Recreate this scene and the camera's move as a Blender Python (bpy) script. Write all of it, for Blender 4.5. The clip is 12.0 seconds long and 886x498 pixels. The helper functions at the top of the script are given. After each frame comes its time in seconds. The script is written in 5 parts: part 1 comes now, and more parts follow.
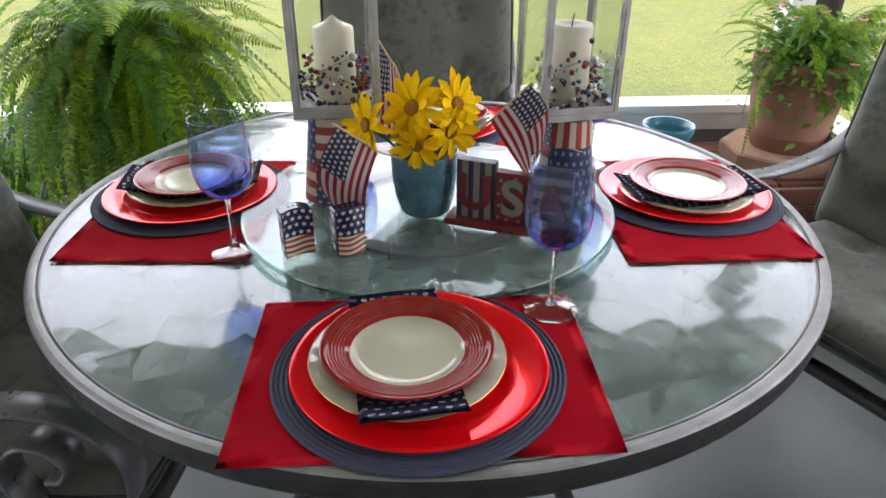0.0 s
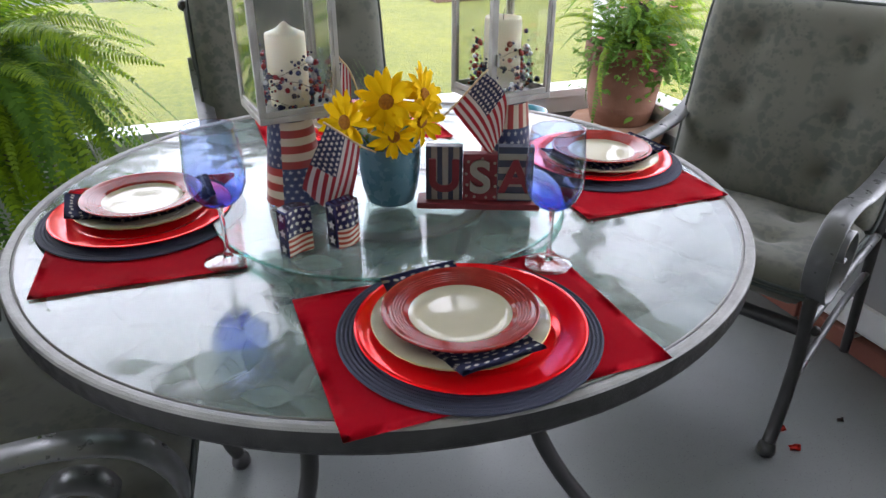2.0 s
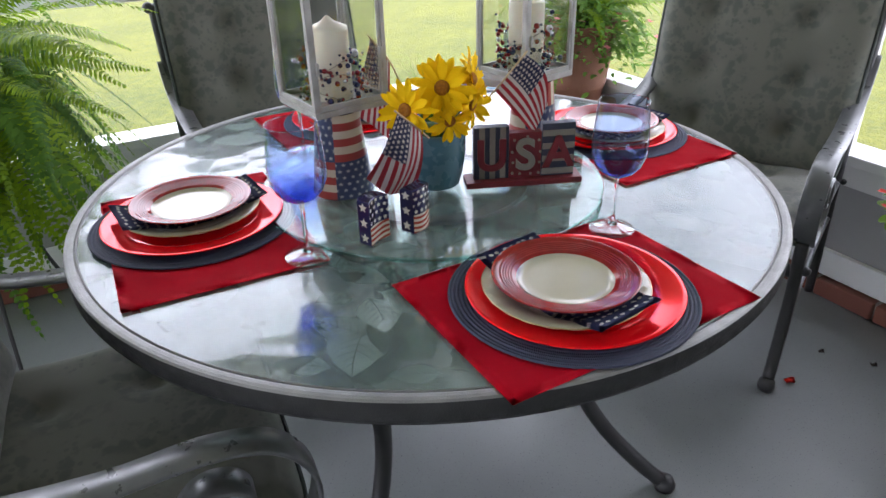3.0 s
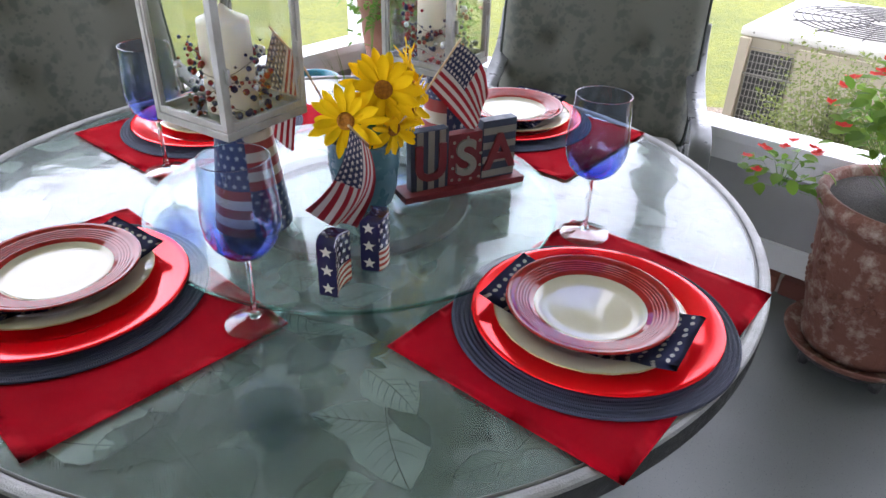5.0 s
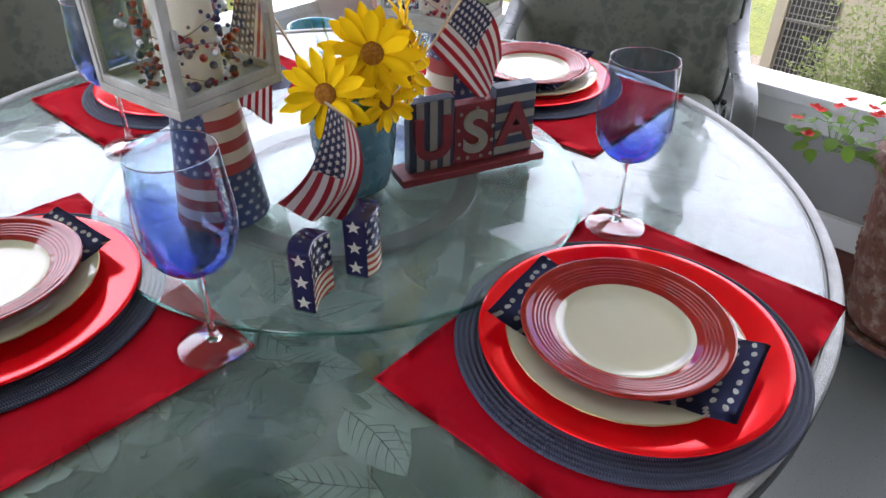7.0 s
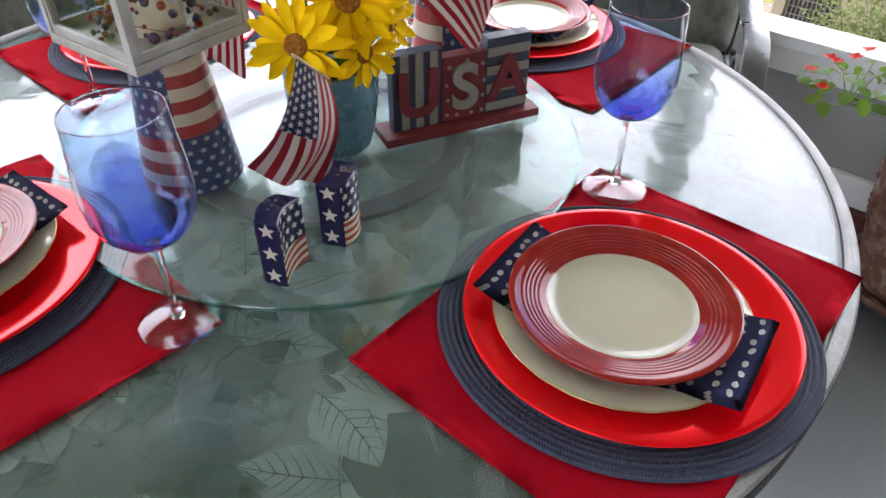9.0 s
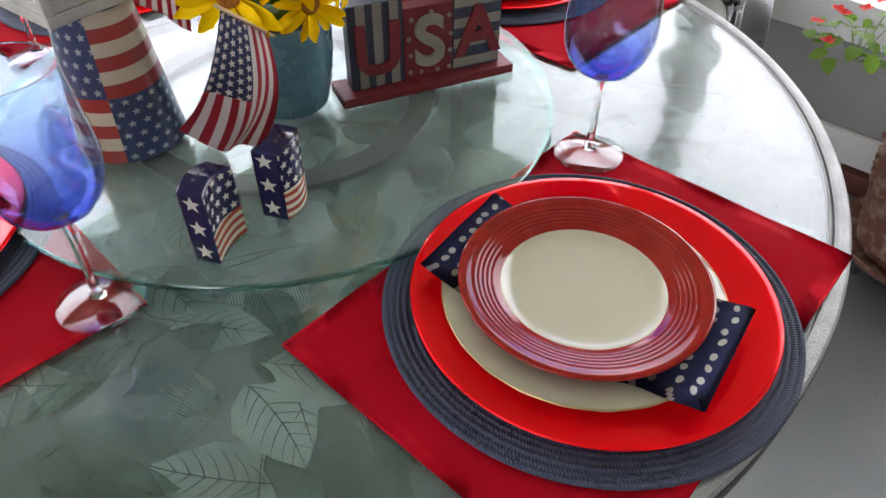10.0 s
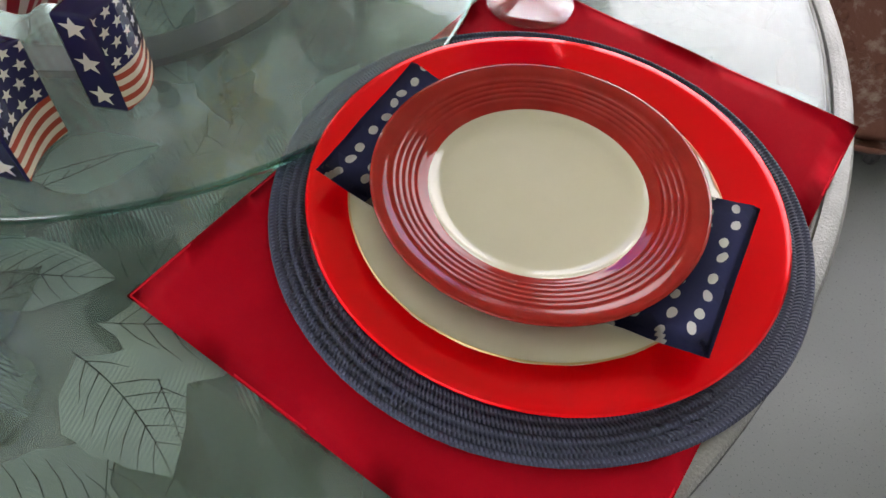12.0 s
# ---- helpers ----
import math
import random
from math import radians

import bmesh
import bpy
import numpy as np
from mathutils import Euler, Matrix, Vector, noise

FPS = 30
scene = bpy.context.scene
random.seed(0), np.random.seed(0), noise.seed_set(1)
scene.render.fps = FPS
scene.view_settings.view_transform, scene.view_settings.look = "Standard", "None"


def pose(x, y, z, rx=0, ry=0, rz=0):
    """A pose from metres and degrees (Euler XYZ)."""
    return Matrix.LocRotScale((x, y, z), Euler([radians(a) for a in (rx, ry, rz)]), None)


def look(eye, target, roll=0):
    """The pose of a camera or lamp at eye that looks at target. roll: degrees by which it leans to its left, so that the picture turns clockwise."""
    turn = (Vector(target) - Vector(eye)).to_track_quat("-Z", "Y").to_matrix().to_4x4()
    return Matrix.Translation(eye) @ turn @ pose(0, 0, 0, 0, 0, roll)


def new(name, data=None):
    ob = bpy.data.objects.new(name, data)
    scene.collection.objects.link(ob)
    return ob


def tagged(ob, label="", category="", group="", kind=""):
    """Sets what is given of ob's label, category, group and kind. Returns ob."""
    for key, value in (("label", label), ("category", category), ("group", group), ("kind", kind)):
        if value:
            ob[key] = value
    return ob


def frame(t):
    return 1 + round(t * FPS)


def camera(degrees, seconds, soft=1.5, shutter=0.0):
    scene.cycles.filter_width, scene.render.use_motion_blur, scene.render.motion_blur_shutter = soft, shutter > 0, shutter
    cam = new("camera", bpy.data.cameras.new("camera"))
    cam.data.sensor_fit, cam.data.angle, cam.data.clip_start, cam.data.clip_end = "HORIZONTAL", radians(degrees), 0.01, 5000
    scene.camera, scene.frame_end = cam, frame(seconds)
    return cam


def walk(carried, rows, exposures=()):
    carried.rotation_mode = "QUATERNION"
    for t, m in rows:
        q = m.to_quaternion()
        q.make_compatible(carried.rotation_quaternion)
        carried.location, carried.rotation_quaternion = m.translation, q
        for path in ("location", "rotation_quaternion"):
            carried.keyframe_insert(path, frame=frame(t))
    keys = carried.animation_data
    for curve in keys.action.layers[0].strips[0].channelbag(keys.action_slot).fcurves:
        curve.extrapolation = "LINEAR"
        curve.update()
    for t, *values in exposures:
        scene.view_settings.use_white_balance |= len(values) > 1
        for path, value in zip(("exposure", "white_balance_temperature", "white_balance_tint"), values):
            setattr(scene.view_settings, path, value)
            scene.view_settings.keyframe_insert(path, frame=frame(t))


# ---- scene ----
cam = camera(64.99, 12.0)
PATH = [
    (0, (-0.0288, 0.0265, 1.3028), (0.0707, 1.7816, 0.3488), 0.09),
    (0.5, (-0.1181, -0.0465, 1.3038), (0.1681, 1.6954, 0.3635), 0.45),
    (1, (-0.1906, -0.0870, 1.2977), (0.2186, 1.6367, 0.3697), 0.41),
    (1.5, (-0.2534, -0.0510, 1.2989), (0.2793, 1.6306, 0.3564), -1.64),
    (2, (-0.3465, -0.0148, 1.3005), (0.2835, 1.6403, 0.3711), -0.02),
    (2.5, (-0.5036, 0.0207, 1.3062), (0.2734, 1.6023, 0.3601), -0.92),
    (2.7, (-0.5665, 0.0293, 1.3086), (0.2341, 1.5956, 0.3569), -1.53),
    (4.3, (-0.6909, 0.3121, 1.3019), (0.4990, 1.5816, 0.3156), 1.63),
    (4.5, (-0.6854, 0.3482, 1.3073), (0.4963, 1.6041, 0.2942), 0.73),
    (5, (-0.7253, 0.4249, 1.2961), (0.6015, 1.5072, 0.2626), 1.69),
    (5.5, (-0.7106, 0.4502, 1.2873), (0.6079, 1.5211, 0.2315), 1.23),
    (6, (-0.6469, 0.4930, 1.2696), (0.6496, 1.5283, 0.1528), 1.94),
    (6.5, (-0.6002, 0.5201, 1.2627), (0.6588, 1.5762, 0.1227), 1.51),
    (7, (-0.5730, 0.5291, 1.2602), (0.6606, 1.5919, 0.0989), 0.93),
    (9, (-0.5145, 0.5509, 1.2359), (0.6527, 1.5676, -0.0306), 0.59),
    (9.5, (-0.4769, 0.5542, 1.2305), (0.6660, 1.5493, -0.0747), 0.69),
    (10, (-0.4319, 0.5511, 1.2111), (0.6590, 1.5212, -0.1559), 0.55),
    (10.5, (-0.3978, 0.5681, 1.1984), (0.6343, 1.4826, -0.2502), -0.87),
    (11, (-0.3559, 0.6203, 1.1715), (0.7244, 1.3880, -0.3264), 3.06),
    (11.5, (-0.3331, 0.6367, 1.1343), (0.6919, 1.3098, -0.4457), 5.09),
    (12, (-0.3245, 0.6351, 1.1158), (0.6791, 1.2332, -0.5076), 5.56),
]
walk(cam, [(t, look(eye, target, roll)) for t, eye, target, roll in PATH], [(0.0, 0.88, 6900, 17), (4.5, 1.02, 6500, 20), (9.0, 1.18, 6850, 18), (12.0, 1.26, 7500, 17)])

# ---- world, sun ----
SUN_EL, SUN_AZ = 58.0, 200.0     # degrees; azimuth clockwise from +y
world = bpy.data.worlds.new("sky")
scene.world = world
world.use_nodes = True
wn, wl = world.node_tree.nodes, world.node_tree.links
sky = wn.new("ShaderNodeTexSky")
sky.sky_type = "NISHITA"
sky.sun_disc = False
sky.sun_elevation, sky.sun_rotation = radians(SUN_EL), radians(SUN_AZ)
sky.dust_density, sky.air_density = 3.0, 1.0
coord = wn.new("ShaderNodeTexCoord")
cloud = wn.new("ShaderNodeTexNoise")
cloud.inputs["Scale"].default_value, cloud.inputs["Detail"].default_value = 2.2, 6.0
ramp = wn.new("ShaderNodeMapRange")
ramp.inputs["From Min"].default_value, ramp.inputs["From Max"].default_value = 0.22, 0.48
mixc = wn.new("ShaderNodeMix")
mixc.data_type = "RGBA"
mixc.inputs["B"].default_value = (23.2, 25.2, 29.0, 1)
wl.new(coord.outputs["Generated"], cloud.inputs["Vector"])
wl.new(cloud.outputs["Fac"], ramp.inputs["Value"])
wl.new(ramp.outputs["Result"], mixc.inputs["Factor"])
wl.new(sky.outputs["Color"], mixc.inputs["A"])
wl.new(mixc.outputs["Result"], wn["Background"].inputs["Color"])
wn["Background"].inputs["Strength"].default_value = 0.13

sun_data = bpy.data.lights.new("sun", "SUN")
sun_data.energy, sun_data.angle, sun_data.color = 1.0, radians(8), (1.0, 0.95, 0.86)
sun = new("sun", sun_data)
sa, se = radians(SUN_AZ), radians(SUN_EL)
sun.matrix_world = look((math.sin(sa) * math.cos(se) * 20, math.cos(sa) * math.cos(se) * 20, math.sin(se) * 20), (0, 0, 0))


# ---- materials ----
class V:
    """A value in a shader tree, with arithmetic."""

    def __init__(self, tree, socket):
        self.tree, self.socket = tree, socket

    def op(self, kind, *others):
        node = self.tree.nodes.new("ShaderNodeMath")
        node.operation = kind
        for slot, value in zip(node.inputs, (self, *others)):
            if isinstance(value, V):
                self.tree.links.new(value.socket, slot)
            else:
                slot.default_value = value
        return V(self.tree, node.outputs[0])

    def __add__(self, o): return self.op("ADD", o)
    def __sub__(self, o): return self.op("SUBTRACT", o)
    def __mul__(self, o): return self.op("MULTIPLY", o)
    def __truediv__(self, o): return self.op("DIVIDE", o)
    def __lt__(self, o): return self.op("LESS_THAN", o)
    def __gt__(self, o): return self.op("GREATER_THAN", o)
    def mod(self, o): return self.op("FLOORED_MODULO", o)
    def floor(self): return self.op("FLOOR")
    def abs(self): return self.op("ABSOLUTE")


class Mat:
    """A node material with a Principled shader."""

    def __init__(self, name, base=(0.5, 0.5, 0.5), rough=0.5, metal=0.0):
        self.m = bpy.data.materials.new(name)
        self.m.use_nodes = True
        self.t = self.m.node_tree
        self.n, self.l = self.t.nodes, self.t.links
        self.p = self.n["Principled BSDF"]
        self.p.inputs["Base Color"].default_value = (*base, 1)
        self.p.inputs["Roughness"].default_value = rough
        self.p.inputs["Metallic"].default_value = metal
        self.bumped = None

    def set(self, **values):
        for key, value in values.items():
            self.p.inputs[key.replace("_", " ")].default_value = value
        return self

    def obj(self):
        return self.n.new("ShaderNodeTexCoord").outputs["Object"]

    def uv(self):
        sep = self.n.new("ShaderNodeSeparateXYZ")
        self.l.new(self.n.new("ShaderNodeTexCoord").outputs["UV"], sep.inputs[0])
        return V(self.t, sep.outputs[0]), V(self.t, sep.outputs[1])

    def xyz(self):
        sep = self.n.new("ShaderNodeSeparateXYZ")
        self.l.new(self.obj(), sep.inputs[0])
        return [V(self.t, o) for o in sep.outputs]

    def noise(self, scale, detail=4.0, rough=0.55, distort=0.0, stretch=None):
        tex = self.n.new("ShaderNodeTexNoise")
        for key, value in (("Scale", scale), ("Detail", detail), ("Roughness", rough), ("Distortion", distort)):
            tex.inputs[key].default_value = value
        where = self.obj()
        if stretch:
            mp = self.n.new("ShaderNodeMapping")
            mp.inputs["Scale"].default_value = stretch
            self.l.new(where, mp.inputs["Vector"])
            where = mp.outputs["Vector"]
        self.l.new(where, tex.inputs["Vector"])
        return V(self.t, tex.outputs["Fac"])

    def voronoi(self, scale, feature="F1"):
        tex = self.n.new("ShaderNodeTexVoronoi")
        tex.inputs["Scale"].default_value, tex.feature = scale, feature
        self.l.new(self.obj(), tex.inputs["Vector"])
        return V(self.t, tex.outputs["Distance"])

    def island(self):
        return V(self.t, self.n.new("ShaderNodeNewGeometry").outputs["Random Per Island"])

    def rand(self):
        return V(self.t, self.n.new("ShaderNodeObjectInfo").outputs["Random"])

    def span(self, v, a, b, c=0.0, d=1.0):
        node = self.n.new("ShaderNodeMapRange")
        self.l.new(v.socket, node.inputs["Value"])
        for key, value in (("From Min", a), ("From Max", b), ("To Min", c), ("To Max", d)):
            node.inputs[key].default_value = value
        return V(self.t, node.outputs["Result"])

    def mix(self, fac, a, b):
        node = self.n.new("ShaderNodeMix")
        node.data_type = "RGBA"
        self.l.new(fac.socket, node.inputs["Factor"])
        for key, value in (("A", a), ("B", b)):
            if isinstance(value, tuple):
                node.inputs[key].default_value = (*value, 1)
            else:
                self.l.new(value, node.inputs[key])
        return node.outputs["Result"]

    def colour(self, socket):
        self.l.new(socket, self.p.inputs["Base Color"])
        return self

    def roughness(self, v):
        self.l.new(v.socket, self.p.inputs["Roughness"])
        return self

    def skin(self, ior, normal=None):
        """How much a clear skin mirrors: little face on, all at a glance."""
        node = self.n.new("ShaderNodeLayerWeight")
        node.inputs["Blend"].default_value = 0.5
        if normal:
            self.l.new(normal, node.inputs["Normal"])
        r0 = 2.0 * ((ior - 1) / (ior + 1)) ** 2
        return V(self.t, node.outputs["Facing"]).op("POWER", 3.1) * (1 - r0) + r0

    def bump(self, v, strength=0.3, distance=0.002):
        node = self.n.new("ShaderNodeBump")
        node.inputs["Strength"].default_value, node.inputs["Distance"].default_value = strength, distance
        self.l.new(v.socket, node.inputs["Height"])
        if self.bumped:
            self.l.new(self.bumped, node.inputs["Normal"])
        self.bumped = node.outputs["Normal"]
        self.l.new(self.bumped, self.p.inputs["Normal"])
        return self


def varied(name, a, b, rough=0.5, metal=0.0, scale=8.0, fine=90.0, bump=0.15, dist=0.002, spread=0.12):
    """Two tones in soft patches, a fine grain, and a slight change of gloss."""
    m = Mat(name, a, rough, metal)
    patch = m.span(m.noise(scale), 0.3, 0.7)
    m.colour(m.mix(patch, a, b))
    grain = m.noise(fine, 3.0)
    m.roughness(m.span(m.noise(scale * 2.5), 0.3, 0.7, max(rough - spread, 0.02), min(rough + spread, 1.0)))
    if bump:
        m.bump(grain, bump, dist)
    return m


def star_mask(m, u, v, size):
    """1 inside a five-pointed star drawn in each unit cell of (u, v)."""
    x, y = u.mod(1.0) - 0.5, v.mod(1.0) - 0.5
    r = (x * x + y * y).op("SQRT")
    a = x.op("ARCTAN2", y)
    w = (a.mod(2 * math.pi / 5) - math.pi / 5).abs()
    point = radians(21)     # half the angle at each tip
    reach = (w * -1.0 + (math.pi / 5 + point)).op("SINE").op("POWER", -1.0) * (size * 1.12 * math.sin(point))
    return r < reach


RED, NAVY, WHITE = (0.34, 0.016, 0.028), (0.018, 0.025, 0.075), (0.56, 0.51, 0.48)


def flag_material(name, red=RED, navy=NAVY, white=WHITE, rough=0.8, columns=8, rows=5):
    """Stripes along u, thirteen of them over v, and a starred canton at the hoist."""
    m = Mat(name, white, rough)
    u, v = m.uv()
    stripe = (v * 6.5).mod(1.0) < 0.5
    cloth = m.mix(stripe, white, red)
    canton = (u < 0.5) * (v > 6 / 13)
    cu, cv = u * (columns / 0.5), (v - 6 / 13) * (rows / (7 / 13))
    cu = cu + (cv.floor().mod(2.0)) * 0.5
    blue = m.mix(star_mask(m, cu, cv, 0.4), navy, white)
    m.colour(m.mix(canton, cloth, blue))
    m.bump(m.noise(900, 2.0), 0.25, 0.0006)
    return m


def stars_material(name, nu, nv, navy, white, rough=0.4):
    m = Mat(name, navy, rough)
    u, v = m.uv()
    cv = v * nv
    cu = u * nu + cv.floor().mod(2.0) * 0.5
    m.colour(m.mix(star_mask(m, cu, cv, 0.30), navy, white))
    return m


def glass_shell(name, tint, deep=None, z0=0.0, z1=1.0, ior=1.45, rough=0.0, shine=1.0, sheen=0.0):
    """Thin clear or tinted glass: see-through, with a mirror-like skin."""
    m = Mat(name)
    clear, gloss, blend = m.n.new("ShaderNodeBsdfTransparent"), m.n.new("ShaderNodeBsdfGlossy"), m.n.new("ShaderNodeMixShader")
    gloss.inputs["Roughness"].default_value = rough
    skin = m.skin(ior) * shine
    clear.inputs["Color"].default_value = (*tint, 1)
    if deep:
        z = m.xyz()[2]
        m.l.new(m.mix(m.span(z, z0, z1), deep, tint), clear.inputs["Color"])
    m.l.new(skin.socket, blend.inputs[0])
    m.l.new(clear.outputs[0], blend.inputs[1])
    m.l.new(gloss.outputs[0], blend.inputs[2])
    body = blend
    # Pale diffuse share paints a milky ceiling reflection into the glass.
    if sheen:
        sheen_tone, body = m.n.new("ShaderNodeBsdfDiffuse"), m.n.new("ShaderNodeMixShader")
        sheen_tone.inputs["Color"].default_value = (0.60, 0.73, 0.68, 1)
        m.l.new(m.span(m.noise(9, 4), 0.3, 0.7, sheen * 0.6, sheen * 1.4).socket, body.inputs[0])
        m.l.new(blend.outputs[0], body.inputs[1])
        m.l.new(sheen_tone.outputs[0], body.inputs[2])
    m.l.new(body.outputs[0], m.n["Material Output"].inputs["Surface"])
    return m


steel = varied("dark bronze paint", (0.030, 0.031, 0.031), (0.045, 0.045, 0.044), 0.42, 0.15, 12, 260, 0.3, 0.001)
arm_paint = varied("worn pewter paint", (0.10, 0.104, 0.104), (0.145, 0.15, 0.15), 0.36, 0.4, 14, 300, 0.25, 0.0008)
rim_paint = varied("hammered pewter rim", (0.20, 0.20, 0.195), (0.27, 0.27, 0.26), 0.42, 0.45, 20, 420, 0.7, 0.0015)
# Same rim metal, darkened to paint the shade on the outer side.
rim_side = varied("shaded rim side", (0.030, 0.031, 0.031), (0.045, 0.046, 0.045), 0.5, 0.1, 20, 420, 0.6, 0.0012)
white_paint = varied("white porch paint", (0.74, 0.75, 0.74), (0.66, 0.67, 0.66), 0.5, 0, 3, 140, 0.2, 0.002)
# White panel paint greyed, so that its shade sits in the colour.
wall_paint = varied("pale porch panel", (0.33, 0.335, 0.33), (0.28, 0.285, 0.28), 0.55, 0, 2.5, 120, 0.25, 0.002)
ceiling_paint = varied("porch ceiling paint", (0.74, 0.745, 0.72), (0.67, 0.675, 0.65), 0.6, 0, 2, 90, 0.2, 0.002)
floor_paint = varied("grey painted concrete", (0.128, 0.142, 0.137), (0.150, 0.163, 0.156), 0.42, 0, 2.2, 160, 0.2, 0.0012, 0.06)
f_speck = floor_paint.span(floor_paint.noise(210, 2, 0.6), 0.30, 0.36)
f_patch = floor_paint.mix(floor_paint.span(floor_paint.noise(2.2), 0.3, 0.7), (0.122, 0.136, 0.131), (0.146, 0.159, 0.152))
floor_paint.colour(floor_paint.mix(f_speck, (0.045, 0.048, 0.046), f_patch))
floor_paint.set(Specular_IOR_Level=0.6)
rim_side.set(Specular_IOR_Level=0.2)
steel.set(Specular_IOR_Level=0.35)
brick_mat = Mat("red brick", (0.25, 0.09, 0.06), 0.85)
brick_mat.colour(brick_mat.mix(brick_mat.rand(), (0.12, 0.036, 0.025), (0.20, 0.070, 0.045)))
brick_mat.bump(brick_mat.noise(120, 5), 0.6, 0.003)
mortar = varied("mortar", (0.30, 0.27, 0.24), (0.36, 0.33, 0.29), 0.95, 0, 20, 220, 0.5, 0.003)
terracotta = varied("terracotta", (0.165, 0.066, 0.036), (0.225, 0.102, 0.062), 0.8, 0, 9, 120, 0.35, 0.003)
paver = varied("buff paver", (0.26, 0.135, 0.08), (0.33, 0.19, 0.125), 0.9, 0, 12, 150, 0.6, 0.003)
worn_clay = Mat("weathered clay", (0.3, 0.13, 0.09), 0.85)
worn_clay.colour(worn_clay.mix(worn_clay.span(worn_clay.noise(20, 6, 0.68), 0.50, 0.70), (0.15, 0.058, 0.038), (0.34, 0.27, 0.22)))
worn_clay.bump(worn_clay.noise(26, 5), 0.9, 0.012).bump(worn_clay.noise(140, 4), 0.4, 0.003)
soil = varied("potting soil", (0.018, 0.014, 0.010), (0.035, 0.027, 0.02), 0.95, 0, 60, 200, 0.9, 0.006)
red_cloth = varied("red woven cloth", (0.70, 0.006, 0.022), (0.57, 0.005, 0.018), 0.85, 0, 10, 900, 0.25, 0.0006)
charger_mat = varied("red metallic lacquer", (0.95, 0.004, 0.010), (0.88, 0.003, 0.008), 0.13, 0.40, 14, 30, 0.02, 0.001, 0.03)
red_cloth.set(Specular_IOR_Level=0.1)
charger_mat.set(Specular_IOR_Level=0.1, Coat_Weight=0.3, Coat_Roughness=0.03, Coat_IOR=1.5)
cream_glaze = varied("cream glaze", (0.50, 0.465, 0.345), (0.475, 0.44, 0.32), 0.06, 0, 20, 60, 0.02, 0.001, 0.03)
red_glaze = Mat("brick red glaze", (0.26, 0.024, 0.022), 0.14)
red_glaze.colour(red_glaze.mix(red_glaze.span(red_glaze.noise(40), 0.35, 0.65), (0.225, 0.010, 0.008), (0.275, 0.015, 0.012)))
red_glaze.set(Roughness=0.06, Specular_IOR_Level=0.32)
gold = Mat("gilt edge", (0.42, 0.29, 0.13), 0.32, 0.9)
braid = Mat("navy braid", (0.035, 0.05, 0.10), 0.75)
bx, by, bz = braid.xyz()
angle = bx.op("ARCTAN2", by)
rad = (bx * bx + by * by).op("SQRT")
weave = ((angle * 400.0 + (rad * (1 / 0.0060)).floor() * 3.14159).op("SINE")) * 0.5 + 0.5
weave2 = ((angle * 400.0 + rad * 1047.0).op("SINE")) * 0.5 + 0.5
braid.colour(braid.mix(weave * weave2, (0.024, 0.030, 0.060), (0.072, 0.086, 0.145)))
braid.bump(weave * 0.6 + weave2 * 0.6, 0.7, 0.0010)
napkin_mat = Mat("navy dotted napkin", (0.02, 0.028, 0.11), 0.85)
nu, nv = napkin_mat.uv()
nrow = (nv * 16.0).floor()
ncol_at = nu * 8.0 + nrow.mod(2.0) * 0.5
ncell = (ncol_at.floor() * 12.9898 + nrow * 78.233).op("SINE") * 437.585
px, py = ncol_at.mod(1.0) - 0.5 + (ncell.mod(1.0) - 0.5) * 0.30, (nv * 16.0).mod(1.0) - 0.5 + ((ncell * 7.31).mod(1.0) - 0.5) * 0.26
lean = (ncell * 3.7).mod(1.0) * 1.2 - 0.6
wob = napkin_mat.noise(160, 1.0) - 0.5
dots = (((px + py * lean) * (px + py * lean) * 1.7 + py * py * 4.2).op("SQRT") + wob * 0.2) < 0.36
napkin_mat.colour(napkin_mat.mix(dots, (0.018, 0.024, 0.095), (0.70, 0.68, 0.63)))
napkin_mat.bump(napkin_mat.noise(700, 2), 0.3, 0.0006)
lantern_white = varied("distressed white metal", (0.40, 0.40, 0.37), (0.27, 0.265, 0.235), 0.5, 0, 25, 200, 0.2, 0.0008)
wax = varied("ivory wax", (0.74, 0.67, 0.52), (0.70, 0.63, 0.48), 0.42, 0, 12, 60, 0.08, 0.001)
wax.set(Subsurface_Weight=0.25, Subsurface_Radius=(0.012, 0.008, 0.004), Subsurface_Scale=0.5)
berry_red = Mat("red berry gloss", (0.21, 0.008, 0.012), 0.16)
berry_blue = Mat("navy berry gloss", (0.020, 0.022, 0.07), 0.14)
berry_white = Mat("silver berry gloss", (0.72, 0.73, 0.75), 0.12, 0.5)
wire = Mat("dark wire", (0.08, 0.07, 0.06), 0.5)
teal = varied("teal glaze", (0.065, 0.15, 0.185), (0.08, 0.175, 0.21), 0.28, 0, 12, 90, 0.05, 0.001)
teal_dark = varied("turquoise glaze", (0.03, 0.17, 0.22), (0.045, 0.22, 0.28), 0.2, 0, 10, 90, 0.06, 0.001)
petal = Mat("yellow petals", (0.85, 0.52, 0.01), 0.55)
petal.colour(petal.mix(petal.island(), (0.82, 0.48, 0.002), (0.88, 0.62, 0.006)))
petal.set(Roughness=0.8, Specular_IOR_Level=0.12)
petal.bump(petal.noise(240, 3, stretch=(1, 1, 0.2)), 0.3, 0.001)
core = varied("brown flower disc", (0.26, 0.09, 0.006), (0.48, 0.19, 0.010), 0.9, 0, 200, 500, 1.0, 0.003)


